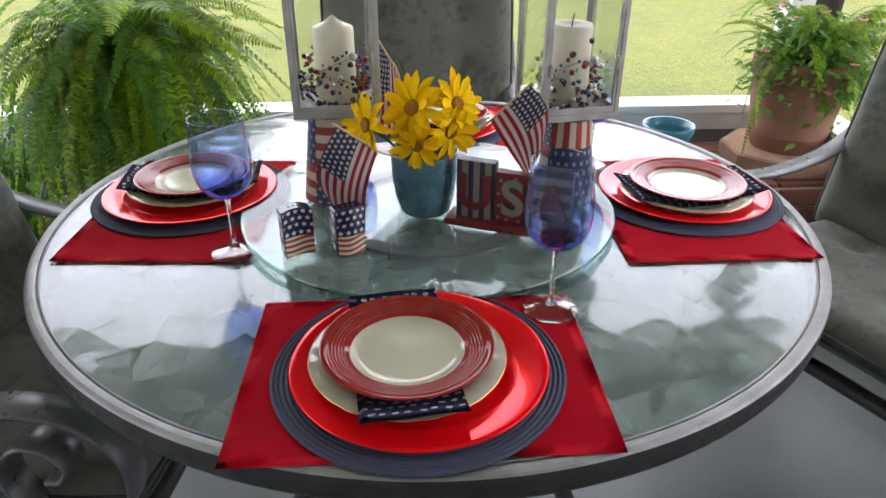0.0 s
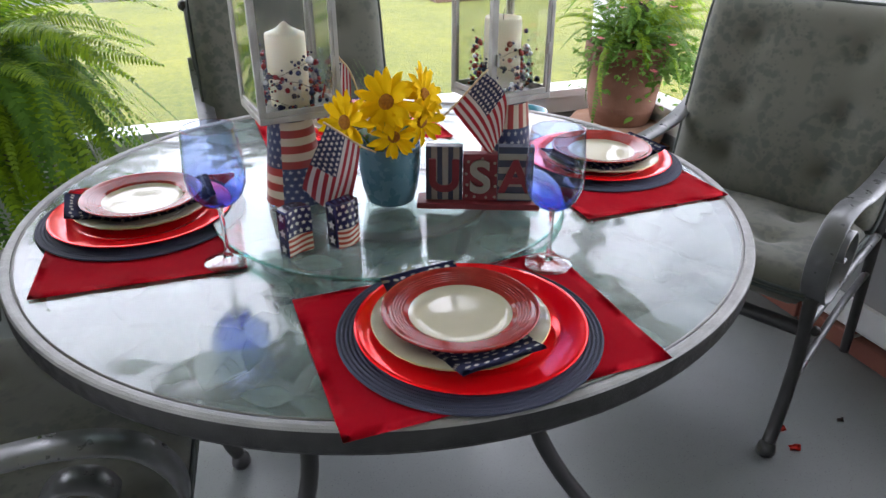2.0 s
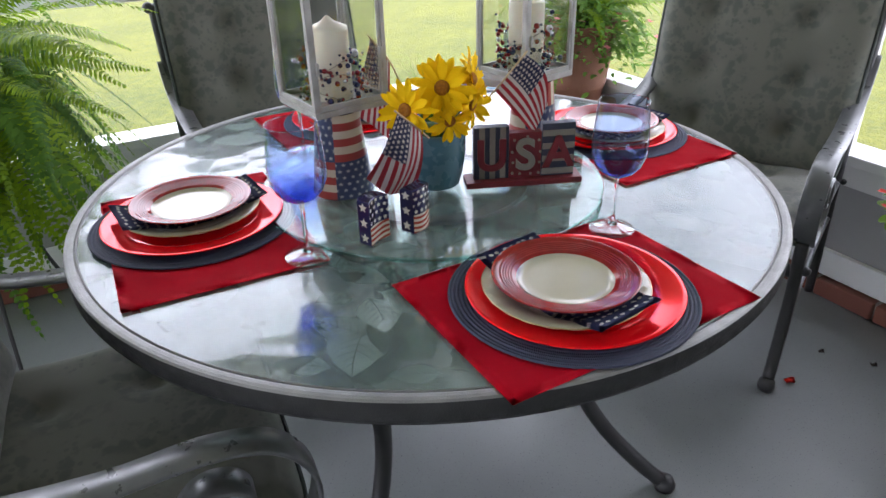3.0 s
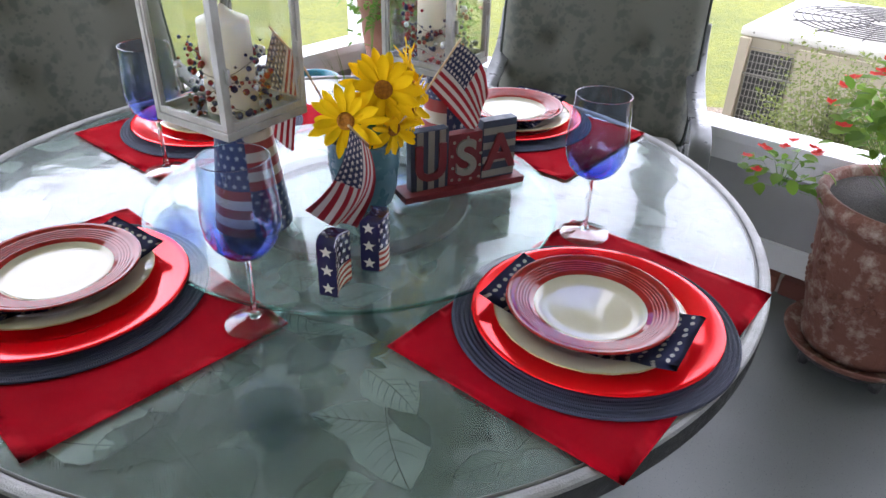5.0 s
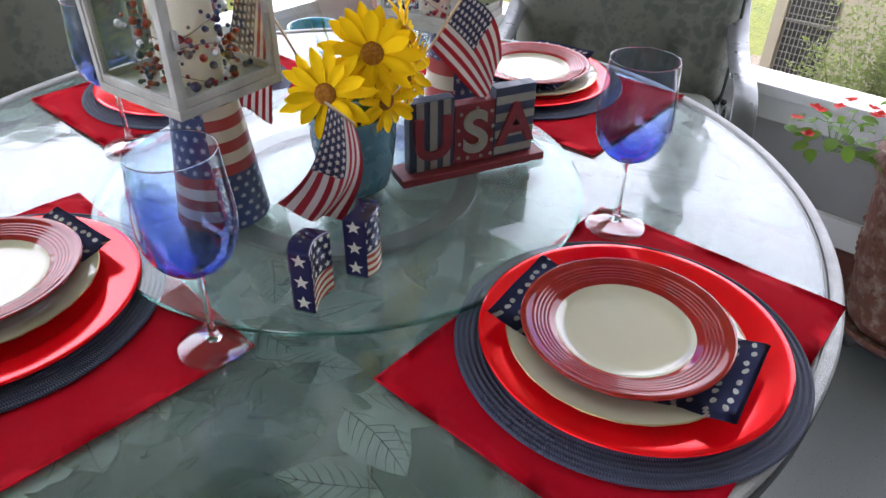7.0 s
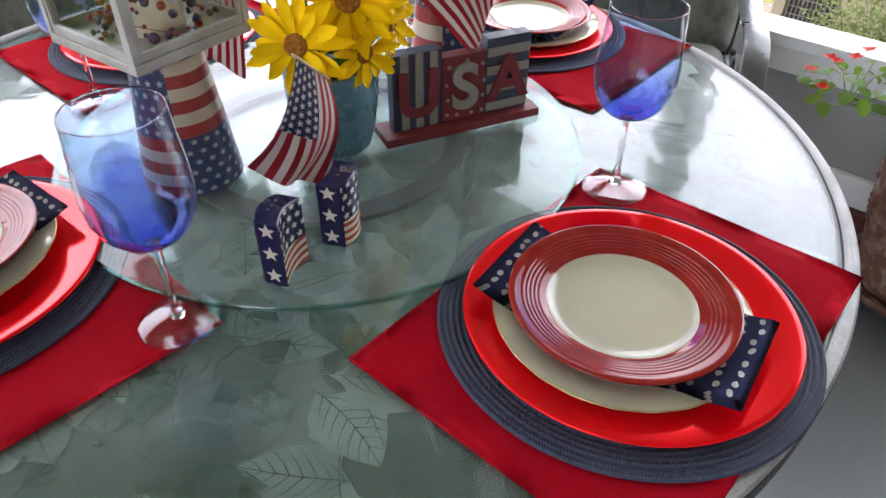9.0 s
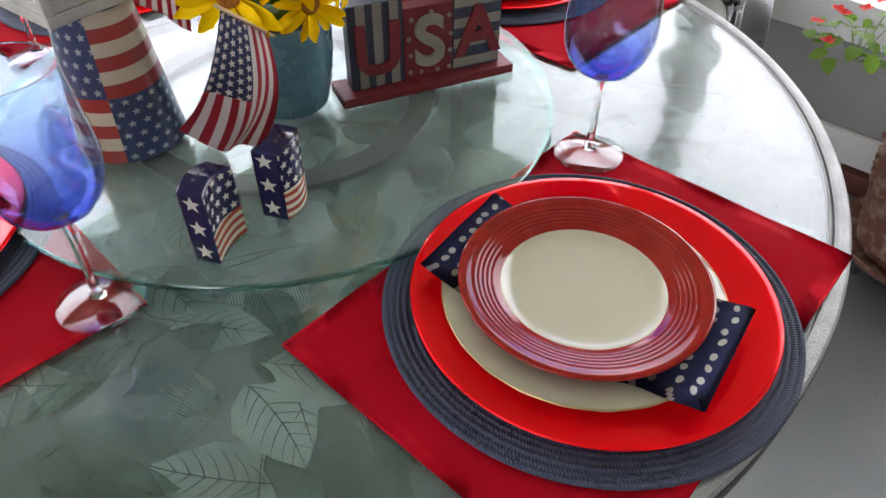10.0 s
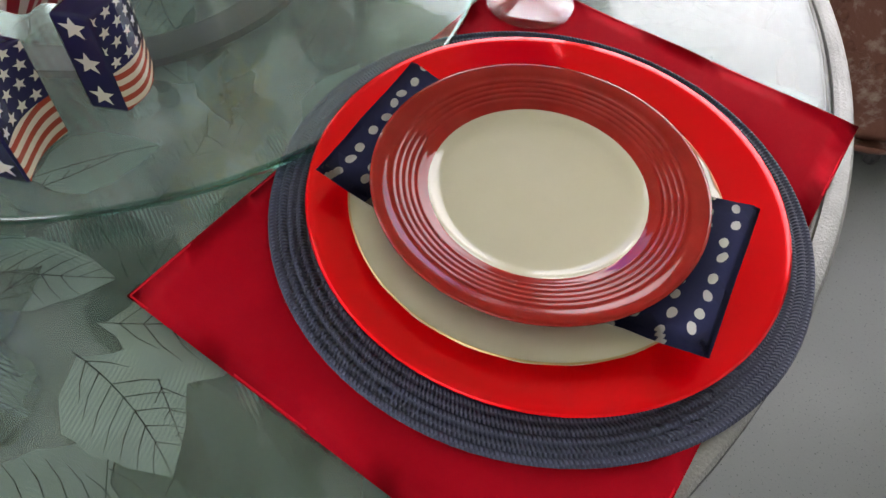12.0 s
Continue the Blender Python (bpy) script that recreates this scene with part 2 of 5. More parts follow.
def foliage(name, a, b):
    m = Mat(name, a, 0.55)
    m.set(Specular_IOR_Level=0.25)
    tone = m.island() * 0.7 + m.span(m.noise(7), 0.3, 0.7) * 0.3
    m.colour(m.mix(tone, a, b))
    glow, add = m.n.new("ShaderNodeBsdfTranslucent"), m.n.new("ShaderNodeMixShader")
    m.l.new(m.mix(tone, tuple(c * 1.3 for c in a), tuple(c * 1.4 for c in b)), glow.inputs["Color"])
    add.inputs[0].default_value = 0.5
    m.l.new(m.p.outputs[0], add.inputs[1])
    m.l.new(glow.outputs[0], add.inputs[2])
    m.l.new(add.outputs[0], m.n["Material Output"].inputs["Surface"])
    return m


# Two tones of one fern: brighter for lit fronds, darker for shaded ones.
fern_green = foliage("fern green", (0.05, 0.120, 0.005), (0.23, 0.36, 0.012))
fern_dark = foliage("shaded fern", (0.04, 0.105, 0.012), (0.10, 0.21, 0.03))
leaf_green = foliage("leaf green", (0.07, 0.16, 0.025), (0.17, 0.32, 0.06))
begonia_green = foliage("begonia leaf", (0.07, 0.15, 0.022), (0.19, 0.32, 0.045))
shrub_green = foliage("shrub green", (0.10, 0.135, 0.035), (0.22, 0.25, 0.08))
pink = foliage("pink petals", (0.62, 0.17, 0.20), (0.75, 0.28, 0.30))
scarlet = foliage("scarlet petals", (0.55, 0.02, 0.015), (0.70, 0.05, 0.03))
bark = varied("dark bark", (0.035, 0.026, 0.02), (0.07, 0.055, 0.042), 0.95, 0, 14, 90, 0.9, 0.006)
stick_wood = varied("pale dowel", (0.50, 0.36, 0.20), (0.56, 0.42, 0.25), 0.6, 0, 30, 300, 0.15, 0.0006)

cushion = Mat("grey-green damask", (0.2, 0.23, 0.21), 0.9)
spread = cushion.span(cushion.noise(6.5, 1.5, 0.5, 1.0), 0.45, 0.54)
leaves_ = cushion.span(cushion.voronoi(34) + (cushion.noise(45, 2, 0.5) - 0.5) * 0.95, 0.36, 0.58, 1.0, 0.0)
fine_ = cushion.span(cushion.voronoi(70) + (cushion.noise(60, 2, 0.5) - 0.5) * 0.5, 0.24, 0.36, 1.0, 0.0) * cushion.span(cushion.noise(9, 1.0), 0.47, 0.55)
sprig = cushion.span((cushion.noise(13, 1.0, 0.4, 2.2) - 0.5).abs(), 0.0, 0.022, 1.0, 0.0) * spread
fig = (leaves_ * spread + fine_ * 0.7 + sprig * 0.6).op("MINIMUM", 1.0)
cushion.colour(cushion.mix(fig * 0.55, (0.094, 0.096, 0.074), (0.034, 0.046, 0.037)))
cushion.bump(cushion.noise(500, 2), 0.3, 0.0008)
cushion.set(Sheen_Weight=0.15)
piping_mat = varied("dark green piping", (0.035, 0.045, 0.04), (0.05, 0.06, 0.055), 0.85, 0, 30, 500, 0.3, 0.001)

lawn_mat = Mat("sunlit lawn", (0.2, 0.26, 0.06), 0.9)
patch = lawn_mat.span(lawn_mat.noise(0.9, 6, 0.6), 0.32, 0.68)
fleck = lawn_mat.span(lawn_mat.noise(18, 6, 0.75), 0.36, 0.64)
lawn_mat.colour(lawn_mat.mix(patch * 0.4 + fleck * 0.6, (0.045, 0.072, 0.003), (0.160, 0.160, 0.008)))
lawn_mat.bump(lawn_mat.noise(40, 5), 1.0, 0.05)
gravel_mat = Mat("straw-coloured gravel", (0.4, 0.3, 0.2), 0.95)
gravel_mat.colour(gravel_mat.mix(gravel_mat.span(gravel_mat.voronoi(60), 0.05, 0.6), (0.28, 0.22, 0.15), (0.13, 0.10, 0.07)))
gravel_mat.bump(gravel_mat.voronoi(60), 1.0, 0.02)
mulch_mat = varied("bark mulch", (0.12, 0.07, 0.05), (0.22, 0.15, 0.11), 0.95, 0, 3, 30, 1.0, 0.04)
ac_beige = varied("beige enamel", (0.44, 0.385, 0.28), (0.39, 0.34, 0.25), 0.45, 0, 4, 120, 0.1, 0.001)
ac_top = varied("pale enamel top", (0.72, 0.70, 0.65), (0.66, 0.64, 0.59), 0.4, 0, 4, 120, 0.1, 0.001)
ac_dark = varied("dark coil fins", (0.05, 0.05, 0.05), (0.08, 0.078, 0.07), 0.6, 0.3, 30, 200, 0.5, 0.002)
ac_wire = Mat("galvanised wire", (0.30, 0.285, 0.25), 0.45, 0.4)

# Its milky look, the reflected ceiling, is mixed in as flat colour.
susan_glass = glass_shell("clear disc glass", (0.86, 0.95, 0.925), ior=1.42, shine=0.5, sheen=0.11)
edge_glass = glass_shell("green glass edge", (0.35, 0.68, 0.60), ior=1.5, rough=0.1)
pane_glass = glass_shell("lantern pane", (0.94, 0.95, 0.94), ior=1.28)
blue_glass = glass_shell("cobalt tinted bowl", (0.69, 0.78, 0.94), (0.07, 0.13, 0.68), 0.097, 0.172)
stem_glass = Mat("clear stem glass", (0.95, 0.95, 0.95), 0.02)
stem_glass.set(Transmission_Weight=1.0, IOR=1.45)

foot_glass = glass_shell("clear foot glass", (0.93, 0.92, 0.925), ior=1.28, rough=0.02)

frost = Mat("frosted leaf relief")
fz = frost.n
f_clear, f_diff, f_gloss = fz.new("ShaderNodeBsdfTransparent"), frost.p, fz.new("ShaderNodeBsdfGlossy")
tone = frost.island()
grain = frost.noise(26, 3, 0.6)
frost.set(Roughness=0.6, Specular_IOR_Level=0.0)
f_clear.inputs["Color"].default_value = (0.72, 0.83, 0.79, 1)
f_gloss.inputs["Roughness"].default_value = 0.06
course_ = tone * 17.0
along = frost.xyz()[0] * course_.op("COSINE") + frost.xyz()[1] * course_.op("SINE")
hatch = ((along * 2300.0).op("SINE") * 0.5 + 0.5) * frost.span(frost.noise(11, 2), 0.46, 0.58)
frost.colour(frost.mix((tone * 0.85 + hatch * 0.30 - 0.06).op("MINIMUM", 1.0), (0.045, 0.072, 0.064), (0.27, 0.345, 0.315)))
f_bump = fz.new("ShaderNodeBump")
f_bump.inputs["Strength"].default_value, f_bump.inputs["Distance"].default_value = 0.055, 0.0012
frost.l.new((frost.noise(24, 2, 0.5) * 3.0 + hatch * 0.16).socket, f_bump.inputs["Height"])
frost.l.new(f_bump.outputs["Normal"], f_gloss.inputs["Normal"])
frost.l.new(f_bump.outputs["Normal"], f_diff.inputs["Normal"])
f_body, f_top = fz.new("ShaderNodeMixShader"), fz.new("ShaderNodeMixShader")
frost.l.new(frost.span(tone * 0.6 + grain * 0.4, 0.25, 0.75, 0.20, 0.88).socket, f_body.inputs[0])
frost.l.new(f_clear.outputs[0], f_body.inputs[1])
frost.l.new(f_diff.outputs[0], f_body.inputs[2])
frost.l.new((frost.skin(1.52) * 0.03 + 0.012).socket, f_top.inputs[0])
frost.l.new(f_body.outputs[0], f_top.inputs[1])
frost.l.new(f_gloss.outputs[0], f_top.inputs[2])
f_soft, f_all = fz.new("ShaderNodeBsdfGlossy"), fz.new("ShaderNodeMixShader")
f_soft.inputs["Roughness"].default_value = 0.25
frost.l.new(f_bump.outputs["Normal"], f_soft.inputs["Normal"])
frost.l.new((frost.skin(1.52) * 0.06 + 0.03).socket, f_all.inputs[0])
frost.l.new(f_top.outputs[0], f_all.inputs[1])
frost.l.new(f_soft.outputs[0], f_all.inputs[2])
frost.l.new(f_all.outputs[0], fz["Material Output"].inputs["Surface"])
top_skin = Mat("rippled glass skin")
t_clear, t_sharp, t_soft = top_skin.n.new("ShaderNodeBsdfTransparent"), top_skin.n.new("ShaderNodeBsdfGlossy"), top_skin.n.new("ShaderNodeBsdfGlossy")
t_clear.inputs["Color"].default_value = (0.95, 0.985, 0.975, 1)
t_sharp.inputs["Roughness"].default_value, t_soft.inputs["Roughness"].default_value = 0.05, 0.26
t_bump = top_skin.n.new("ShaderNodeBump")
t_bump.inputs["Strength"].default_value, t_bump.inputs["Distance"].default_value = 0.24, 0.0014
top_skin.l.new((top_skin.voronoi(13) * 5.0 + top_skin.noise(14, 1, 0.5, 0.8) * 1.3).socket, t_bump.inputs["Height"])
t_lobe, t_all = top_skin.n.new("ShaderNodeMixShader"), top_skin.n.new("ShaderNodeMixShader")
t_lobe.inputs[0].default_value = 0.34
for gloss_ in (t_sharp, t_soft):
    top_skin.l.new(t_bump.outputs["Normal"], gloss_.inputs["Normal"])
top_skin.l.new(t_sharp.outputs[0], t_lobe.inputs[1])
top_skin.l.new(t_soft.outputs[0], t_lobe.inputs[2])
top_skin.l.new((top_skin.skin(1.52) * 0.55).socket, t_all.inputs[0])
top_skin.l.new(t_clear.outputs[0], t_all.inputs[1])
top_skin.l.new(t_lobe.outputs[0], t_all.inputs[2])
top_skin.l.new(t_all.outputs[0], top_skin.n["Material Output"].inputs["Surface"])
vein_mat = Mat("etched vein", (0.035, 0.055, 0.048), 0.14)
v_clear, v_mix = vein_mat.n.new("ShaderNodeBsdfTransparent"), vein_mat.n.new("ShaderNodeMixShader")
vein_mat.l.new(vein_mat.span(vein_mat.noise(14, 2), 0.34, 0.56, 0.40, 1.0).socket, v_mix.inputs[0])
vein_mat.l.new(v_clear.outputs[0], v_mix.inputs[1])
vein_mat.l.new(vein_mat.p.outputs[0], v_mix.inputs[2])
vein_mat.l.new(v_mix.outputs[0], vein_mat.n["Material Output"].inputs["Surface"])

flag_cloth = flag_material("printed flag cloth")
tin_navy, tin_white, tin_red = (0.020, 0.034, 0.09), (0.46, 0.40, 0.30), (0.27, 0.028, 0.022)


def stripes_material(name, count, a, b, across="v", rough=0.5):
    m = Mat(name, a, rough)
    u, v = m.uv()
    s = ((v if across == "v" else u) * count).mod(1.0) < 0.5
    m.colour(m.mix(s, a, b))
    return m


shaker_navy = (0.015, 0.014, 0.050)
shaker_mat = Mat("glazed navy shaker", shaker_navy, 0.12)
shaker_face = Mat("glazed flag face", shaker_navy, 0.12)
su, sv = shaker_face.uv()
s_stripe = ((sv + (su * 5.0).op("SINE") * 0.03) * 8.4).mod(1.0) < 0.5
s_low = shaker_face.mix(s_stripe, (0.56, 0.47, 0.34), (0.32, 0.05, 0.028))
cv_ = (sv - 0.44) * 7.0
cu_ = su * 4.2 + cv_.floor().mod(2.0) * 0.5
s_top = shaker_face.mix(star_mask(shaker_face, cu_, cv_, 0.36), shaker_navy, (0.56, 0.52, 0.43))
shaker_face.colour(shaker_face.mix(sv > 0.44, s_low, s_top))
shaker_side = Mat("glazed starred side", shaker_navy, 0.12)
du, dv = shaker_side.uv()
shaker_side.colour(shaker_side.mix(star_mask(shaker_side, du, dv * 2.86, 0.30) , shaker_navy, (0.56, 0.52, 0.43)))


# ---- mesh helpers ----
def part(name, bm, material, parent, label="", smooth=False, kind=""):
    mesh = bpy.data.meshes.new(name)
    bm.to_mesh(mesh)
    bm.free()
    mats = material if isinstance(material, (list, tuple)) else [material]
    for m in mats:
        mesh.materials.append(m.m)
    if smooth:
        mesh.shade_smooth()
    ob = new(name, mesh)
    ob.parent = parent
    return tagged(ob, label, kind=kind)


def raw(name, verts, faces, material, parent, label="", smooth=False, kind=""):
    mesh = bpy.data.meshes.new(name)
    mesh.from_pydata(verts, [], faces)
    mesh.materials.append(material.m)
    if smooth:
        mesh.shade_smooth()
    ob = new(name, mesh)
    ob.parent = parent
    return tagged(ob, label, kind=kind)


def same(ob, parent, m=None):
    """Another object on the same mesh."""
    other = new(ob.name.split(".")[0], ob.data)
    other.parent = parent
    if m is not None:
        other.matrix_local = m
    return other


def thing(name, m, label, category, group="", kind=""):
    ob = new(name)
    ob.matrix_world = m
    ob.empty_display_size = 0.05
    return tagged(ob, label, category, group, kind)


def box(size, at=(0, 0, 0), bevel=0.0, seg=2, bm=None, turn=None):
    own = bmesh.new()
    bmesh.ops.create_cube(own, size=1.0, matrix=Matrix.Diagonal((*size, 1)))
    if bevel:
        bmesh.ops.bevel(own, geom=own.edges[:], offset=bevel, segments=seg, affect="EDGES", profile=0.6)
    bmesh.ops.transform(own, matrix=Matrix.Translation(at) @ (turn or Matrix.Identity(4)), verts=own.verts[:])
    if bm is None:
        return own
    merge(bm, own)
    return bm


def merge(bm, own):
    tmp = bpy.data.meshes.new("tmp")
    own.to_mesh(tmp)
    own.free()
    bm.from_mesh(tmp)
    bpy.data.meshes.remove(tmp)


def lathe(profile, n=64, bm=None, at=(0, 0, 0), uv=False):
    """Turn (r, z) points about z."""
    bm = bm or bmesh.new()
    rings = []
    for r, z in profile:
        if r < 1e-6:
            rings.append([bm.verts.new((at[0], at[1], at[2] + z))] * n)
        else:
            rings.append([bm.verts.new((at[0] + r * math.cos(2 * math.pi * k / n), at[1] + r * math.sin(2 * math.pi * k / n), at[2] + z)) for k in range(n)])
    layer = bm.loops.layers.uv.verify() if uv else None
    for i, (a, b) in enumerate(zip(rings, rings[1:])):
        for k in range(n):
            ring = [a[k], a[(k + 1) % n], b[(k + 1) % n], b[k]]
            uniq = list(dict.fromkeys(ring))
            if len(uniq) > 2:
                f = bm.faces.new(uniq)
                if uv:
                    spots = [(k / n, i), ((k + 1) / n, i), ((k + 1) / n, i + 1), (k / n, i + 1)]
                    for loop, s in zip(f.loops, spots):
                        loop[layer].uv = (s[0], s[1] / (len(profile) - 1))
    return bm


def smooth_line(points, steps=8):
    """Catmull-Rom through the points."""
    p = [Vector(q) for q in points]
    p = [2 * p[0] - p[1], *p, 2 * p[-1] - p[-2]]
    out = []
    for a, b, c, d in zip(p, p[1:], p[2:], p[3:]):
        for s in range(steps):
            t = s / steps
            out.append(0.5 * (2 * b + (c - a) * t + (2 * a - 5 * b + 4 * c - d) * t * t + (3 * b - a - 3 * c + d) * t ** 3))
    return out + [p[-2]]


def sweep(line, section, side=(1, 0, 0), bm=None, taper=None):
    """Carry a closed section of (across, out) points along a line; across lies along side."""
    bm = bm or bmesh.new()
    side = Vector(side).normalized()
    rings = []
    for i, p in enumerate(line):
        t = (line[min(i + 1, len(line) - 1)] - line[max(i - 1, 0)]).normalized()
        s = (side - t * side.dot(t)).normalized()
        o = t.cross(s)
        k = taper(i / (len(line) - 1)) if taper else 1.0
        rings.append([bm.verts.new(p + s * (a * k) + o * (b * k)) for a, b in section])
    m = len(section)
    for a, b in zip(rings, rings[1:]):
        for k in range(m):
            bm.faces.new((a[k], a[(k + 1) % m], b[(k + 1) % m], b[k]))
    bm.faces.new(rings[0][::-1])
    bm.faces.new(rings[-1])
    return bm


def round_section(r, n=10):
    return [(r * math.cos(2 * math.pi * k / n), r * math.sin(2 * math.pi * k / n)) for k in range(n)]


def flat_section(w, t):
    c = min(w, t) * 0.3
    return [(-w / 2 + c, -t / 2), (w / 2 - c, -t / 2), (w / 2, -t / 2 + c), (w / 2, t / 2 - c), (w / 2 - c, t / 2), (-w / 2 + c, t / 2), (-w / 2, t / 2 - c), (-w / 2, -t / 2 + c)]


def tube(points, r, bm=None, n=10, steps=8, side=(1, 0, 0), taper=None):
    return sweep(smooth_line(points, steps), round_section(r, n), side, bm, taper)


def ball(bm, at, r, n=8):
    bmesh.ops.create_uvsphere(bm, u_segments=n, v_segments=max(5, n * 3 // 4), radius=r, matrix=Matrix.Translation(at))


# ---- setting: floor, walls, ceiling, ground ----
XW, YW = 1.50, 2.66          # inner faces of the low walls
X0, Y0, CEIL = -3.2, -0.62, 2.40
SILL, RAIL = 0.50, 0.95


def setting(name, bm, material, label, smooth=False, parent=None):
    ob = part(name, bm, material, parent, label, smooth)
    return tagged(ob, label, name.split("_")[0], kind="structure")


setting("floor", box((XW + 0.1 - X0, YW + 0.1 - Y0, 0.3), ((XW + 0.1 + X0) / 2, (YW + 0.1 + Y0) / 2, -0.15)), floor_paint, "grey painted concrete porch floor with fine speckles")
setting("ceiling", box((XW + 0.5 - X0, YW + 0.5 - Y0, 0.08), ((XW + 0.5 + X0) / 2, (YW + 0.5 + Y0) / 2, CEIL + 0.04)), ceiling_paint, "pale painted porch ceiling")


def low_wall(name, length, m):
    """Panel, baseboard, sill cap, rail and header along local x from 0 to length; its inner face is at y = 0."""
    wall = thing(name, m, "white painted low porch wall with a sill and an open rail above", "wall", kind="structure")
    part("panel", box((length, 0.06, SILL - 0.10), (length / 2, 0.035, 0.07 + (SILL - 0.10) / 2)), wall_paint, wall)
    part("baseboard", box((length, 0.02, 0.09), (length / 2, -0.008, 0.118), 0.003), white_paint, wall)
    part("sill", box((length, 0.13, 0.035), (length / 2, 0.035, SILL - 0.0175), 0.004), white_paint, wall)
    part("apron", box((length, 0.02, 0.07), (length / 2, -0.002, SILL - 0.072), 0.003), white_paint, wall)
    part("rail", box((length, 0.05, 0.085), (length / 2, 0.035, RAIL + 0.0425), 0.004), white_paint, wall)
    part("header", box((length, 0.12, CEIL - 2.18), (length / 2, 0.05, (CEIL + 2.18) / 2 - 0.004), 0.004), white_paint, wall)
    return wall


wall_back = low_wall("wall_back", XW - X0, pose(X0, YW, 0))
wall_side = low_wall("wall_side", YW - Y0, pose(XW, YW, 0, 0, 0, -90))


def post(wall, x):
    part("post", box((0.10, 0.10, 2.18 - SILL), (x, 0.045, SILL + (2.18 - SILL) / 2 - 0.002), 0.005), white_paint, wall)


for x in (XW - X0 - 0.03, XW - X0 - 3.3):
    post(wall_back, x)
for x in (YW - 1.30, YW + 0.56):
    post(wall_side, x)

# Unseen side, added with an open top to let light in.
wall_far = low_wall("wall_far", YW - Y0, pose(X0, Y0, 0, 0, 0, 90))
for x in (0.05, 2.4):
    post(wall_far, x)

# Unseen wall, added close behind the camera to keep light off the floor.
unseen_wall = thing("wall_unseen", pose(0, 0, 0), "unseen pale clapboard wall added to hold back light", "wall", kind="structure")
for k in range(13):
    part("board", box((XW - X0, 0.03, 0.192), ((XW + X0) / 2, Y0 - 0.02, 0.096 + k * 0.186), turn=pose(0, 0, 0, -3)), wall_paint, unseen_wall)
    # These boards also close part of the side opening to cut light.
    if k > 2:
        part("board", box((0.03, -0.15 - Y0, 0.192), (XW + 0.030, (Y0 - 0.15) / 2, 0.096 + k * 0.186), turn=pose(0, 0, 0, 0, -3)), wall_paint, unseen_wall)

setting("ground", box((400, 400, 0.2), (0, 0, -0.402)), lawn_mat, "sunlit yellow-green mown lawn reaching the horizon")
gravel = bmesh.new()
edge = [(1.62 + 2.9 * 1.0, -3.0)] + [(4.35 + 0.35 * math.sin(k * 0.9) - 0.35 * max(0, k - 7), -2.5 + k * 0.5) for k in range(10)] + [(1.62, 3.0), (1.62, -3.0)]
gravel.faces.new([gravel.verts.new((x, y, -0.297)) for x, y in edge])
setting("gravel_bed", gravel, gravel_mat, "straw-coloured gravel bed beside the porch")
setting("mulch_bed", box((60, 1.6, 0.1), (33.5, 11.2, -0.26), 0.04), mulch_mat, "brown bark mulch bed across the far lawn edge")

# ---- table ----
TX, TY, R, TOP = 0.017, 1.251, 0.6985, 0.738
table = thing("patio_table", pose(TX, TY, 0), "round patio table with leaf-embossed glass top and dark metal rim", "table")
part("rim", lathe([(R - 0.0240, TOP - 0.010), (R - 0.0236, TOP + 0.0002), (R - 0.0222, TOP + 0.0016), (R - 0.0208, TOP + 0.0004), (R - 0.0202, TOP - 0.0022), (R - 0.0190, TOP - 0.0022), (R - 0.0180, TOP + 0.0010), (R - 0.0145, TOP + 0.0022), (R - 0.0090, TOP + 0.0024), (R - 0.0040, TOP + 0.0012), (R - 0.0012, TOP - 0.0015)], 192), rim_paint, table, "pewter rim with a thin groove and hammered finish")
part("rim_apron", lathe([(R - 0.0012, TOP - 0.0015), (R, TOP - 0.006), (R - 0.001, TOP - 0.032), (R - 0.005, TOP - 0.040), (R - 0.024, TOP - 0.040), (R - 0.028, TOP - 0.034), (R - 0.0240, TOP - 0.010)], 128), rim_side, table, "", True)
part("glass_top", lathe([(R - 0.0238, TOP - 0.004), (0, TOP - 0.004)], 96), frost, table, "frosted green-tinted glass")

rng = random.Random(5)
lv, lf, vv, vf = [], [], [], []


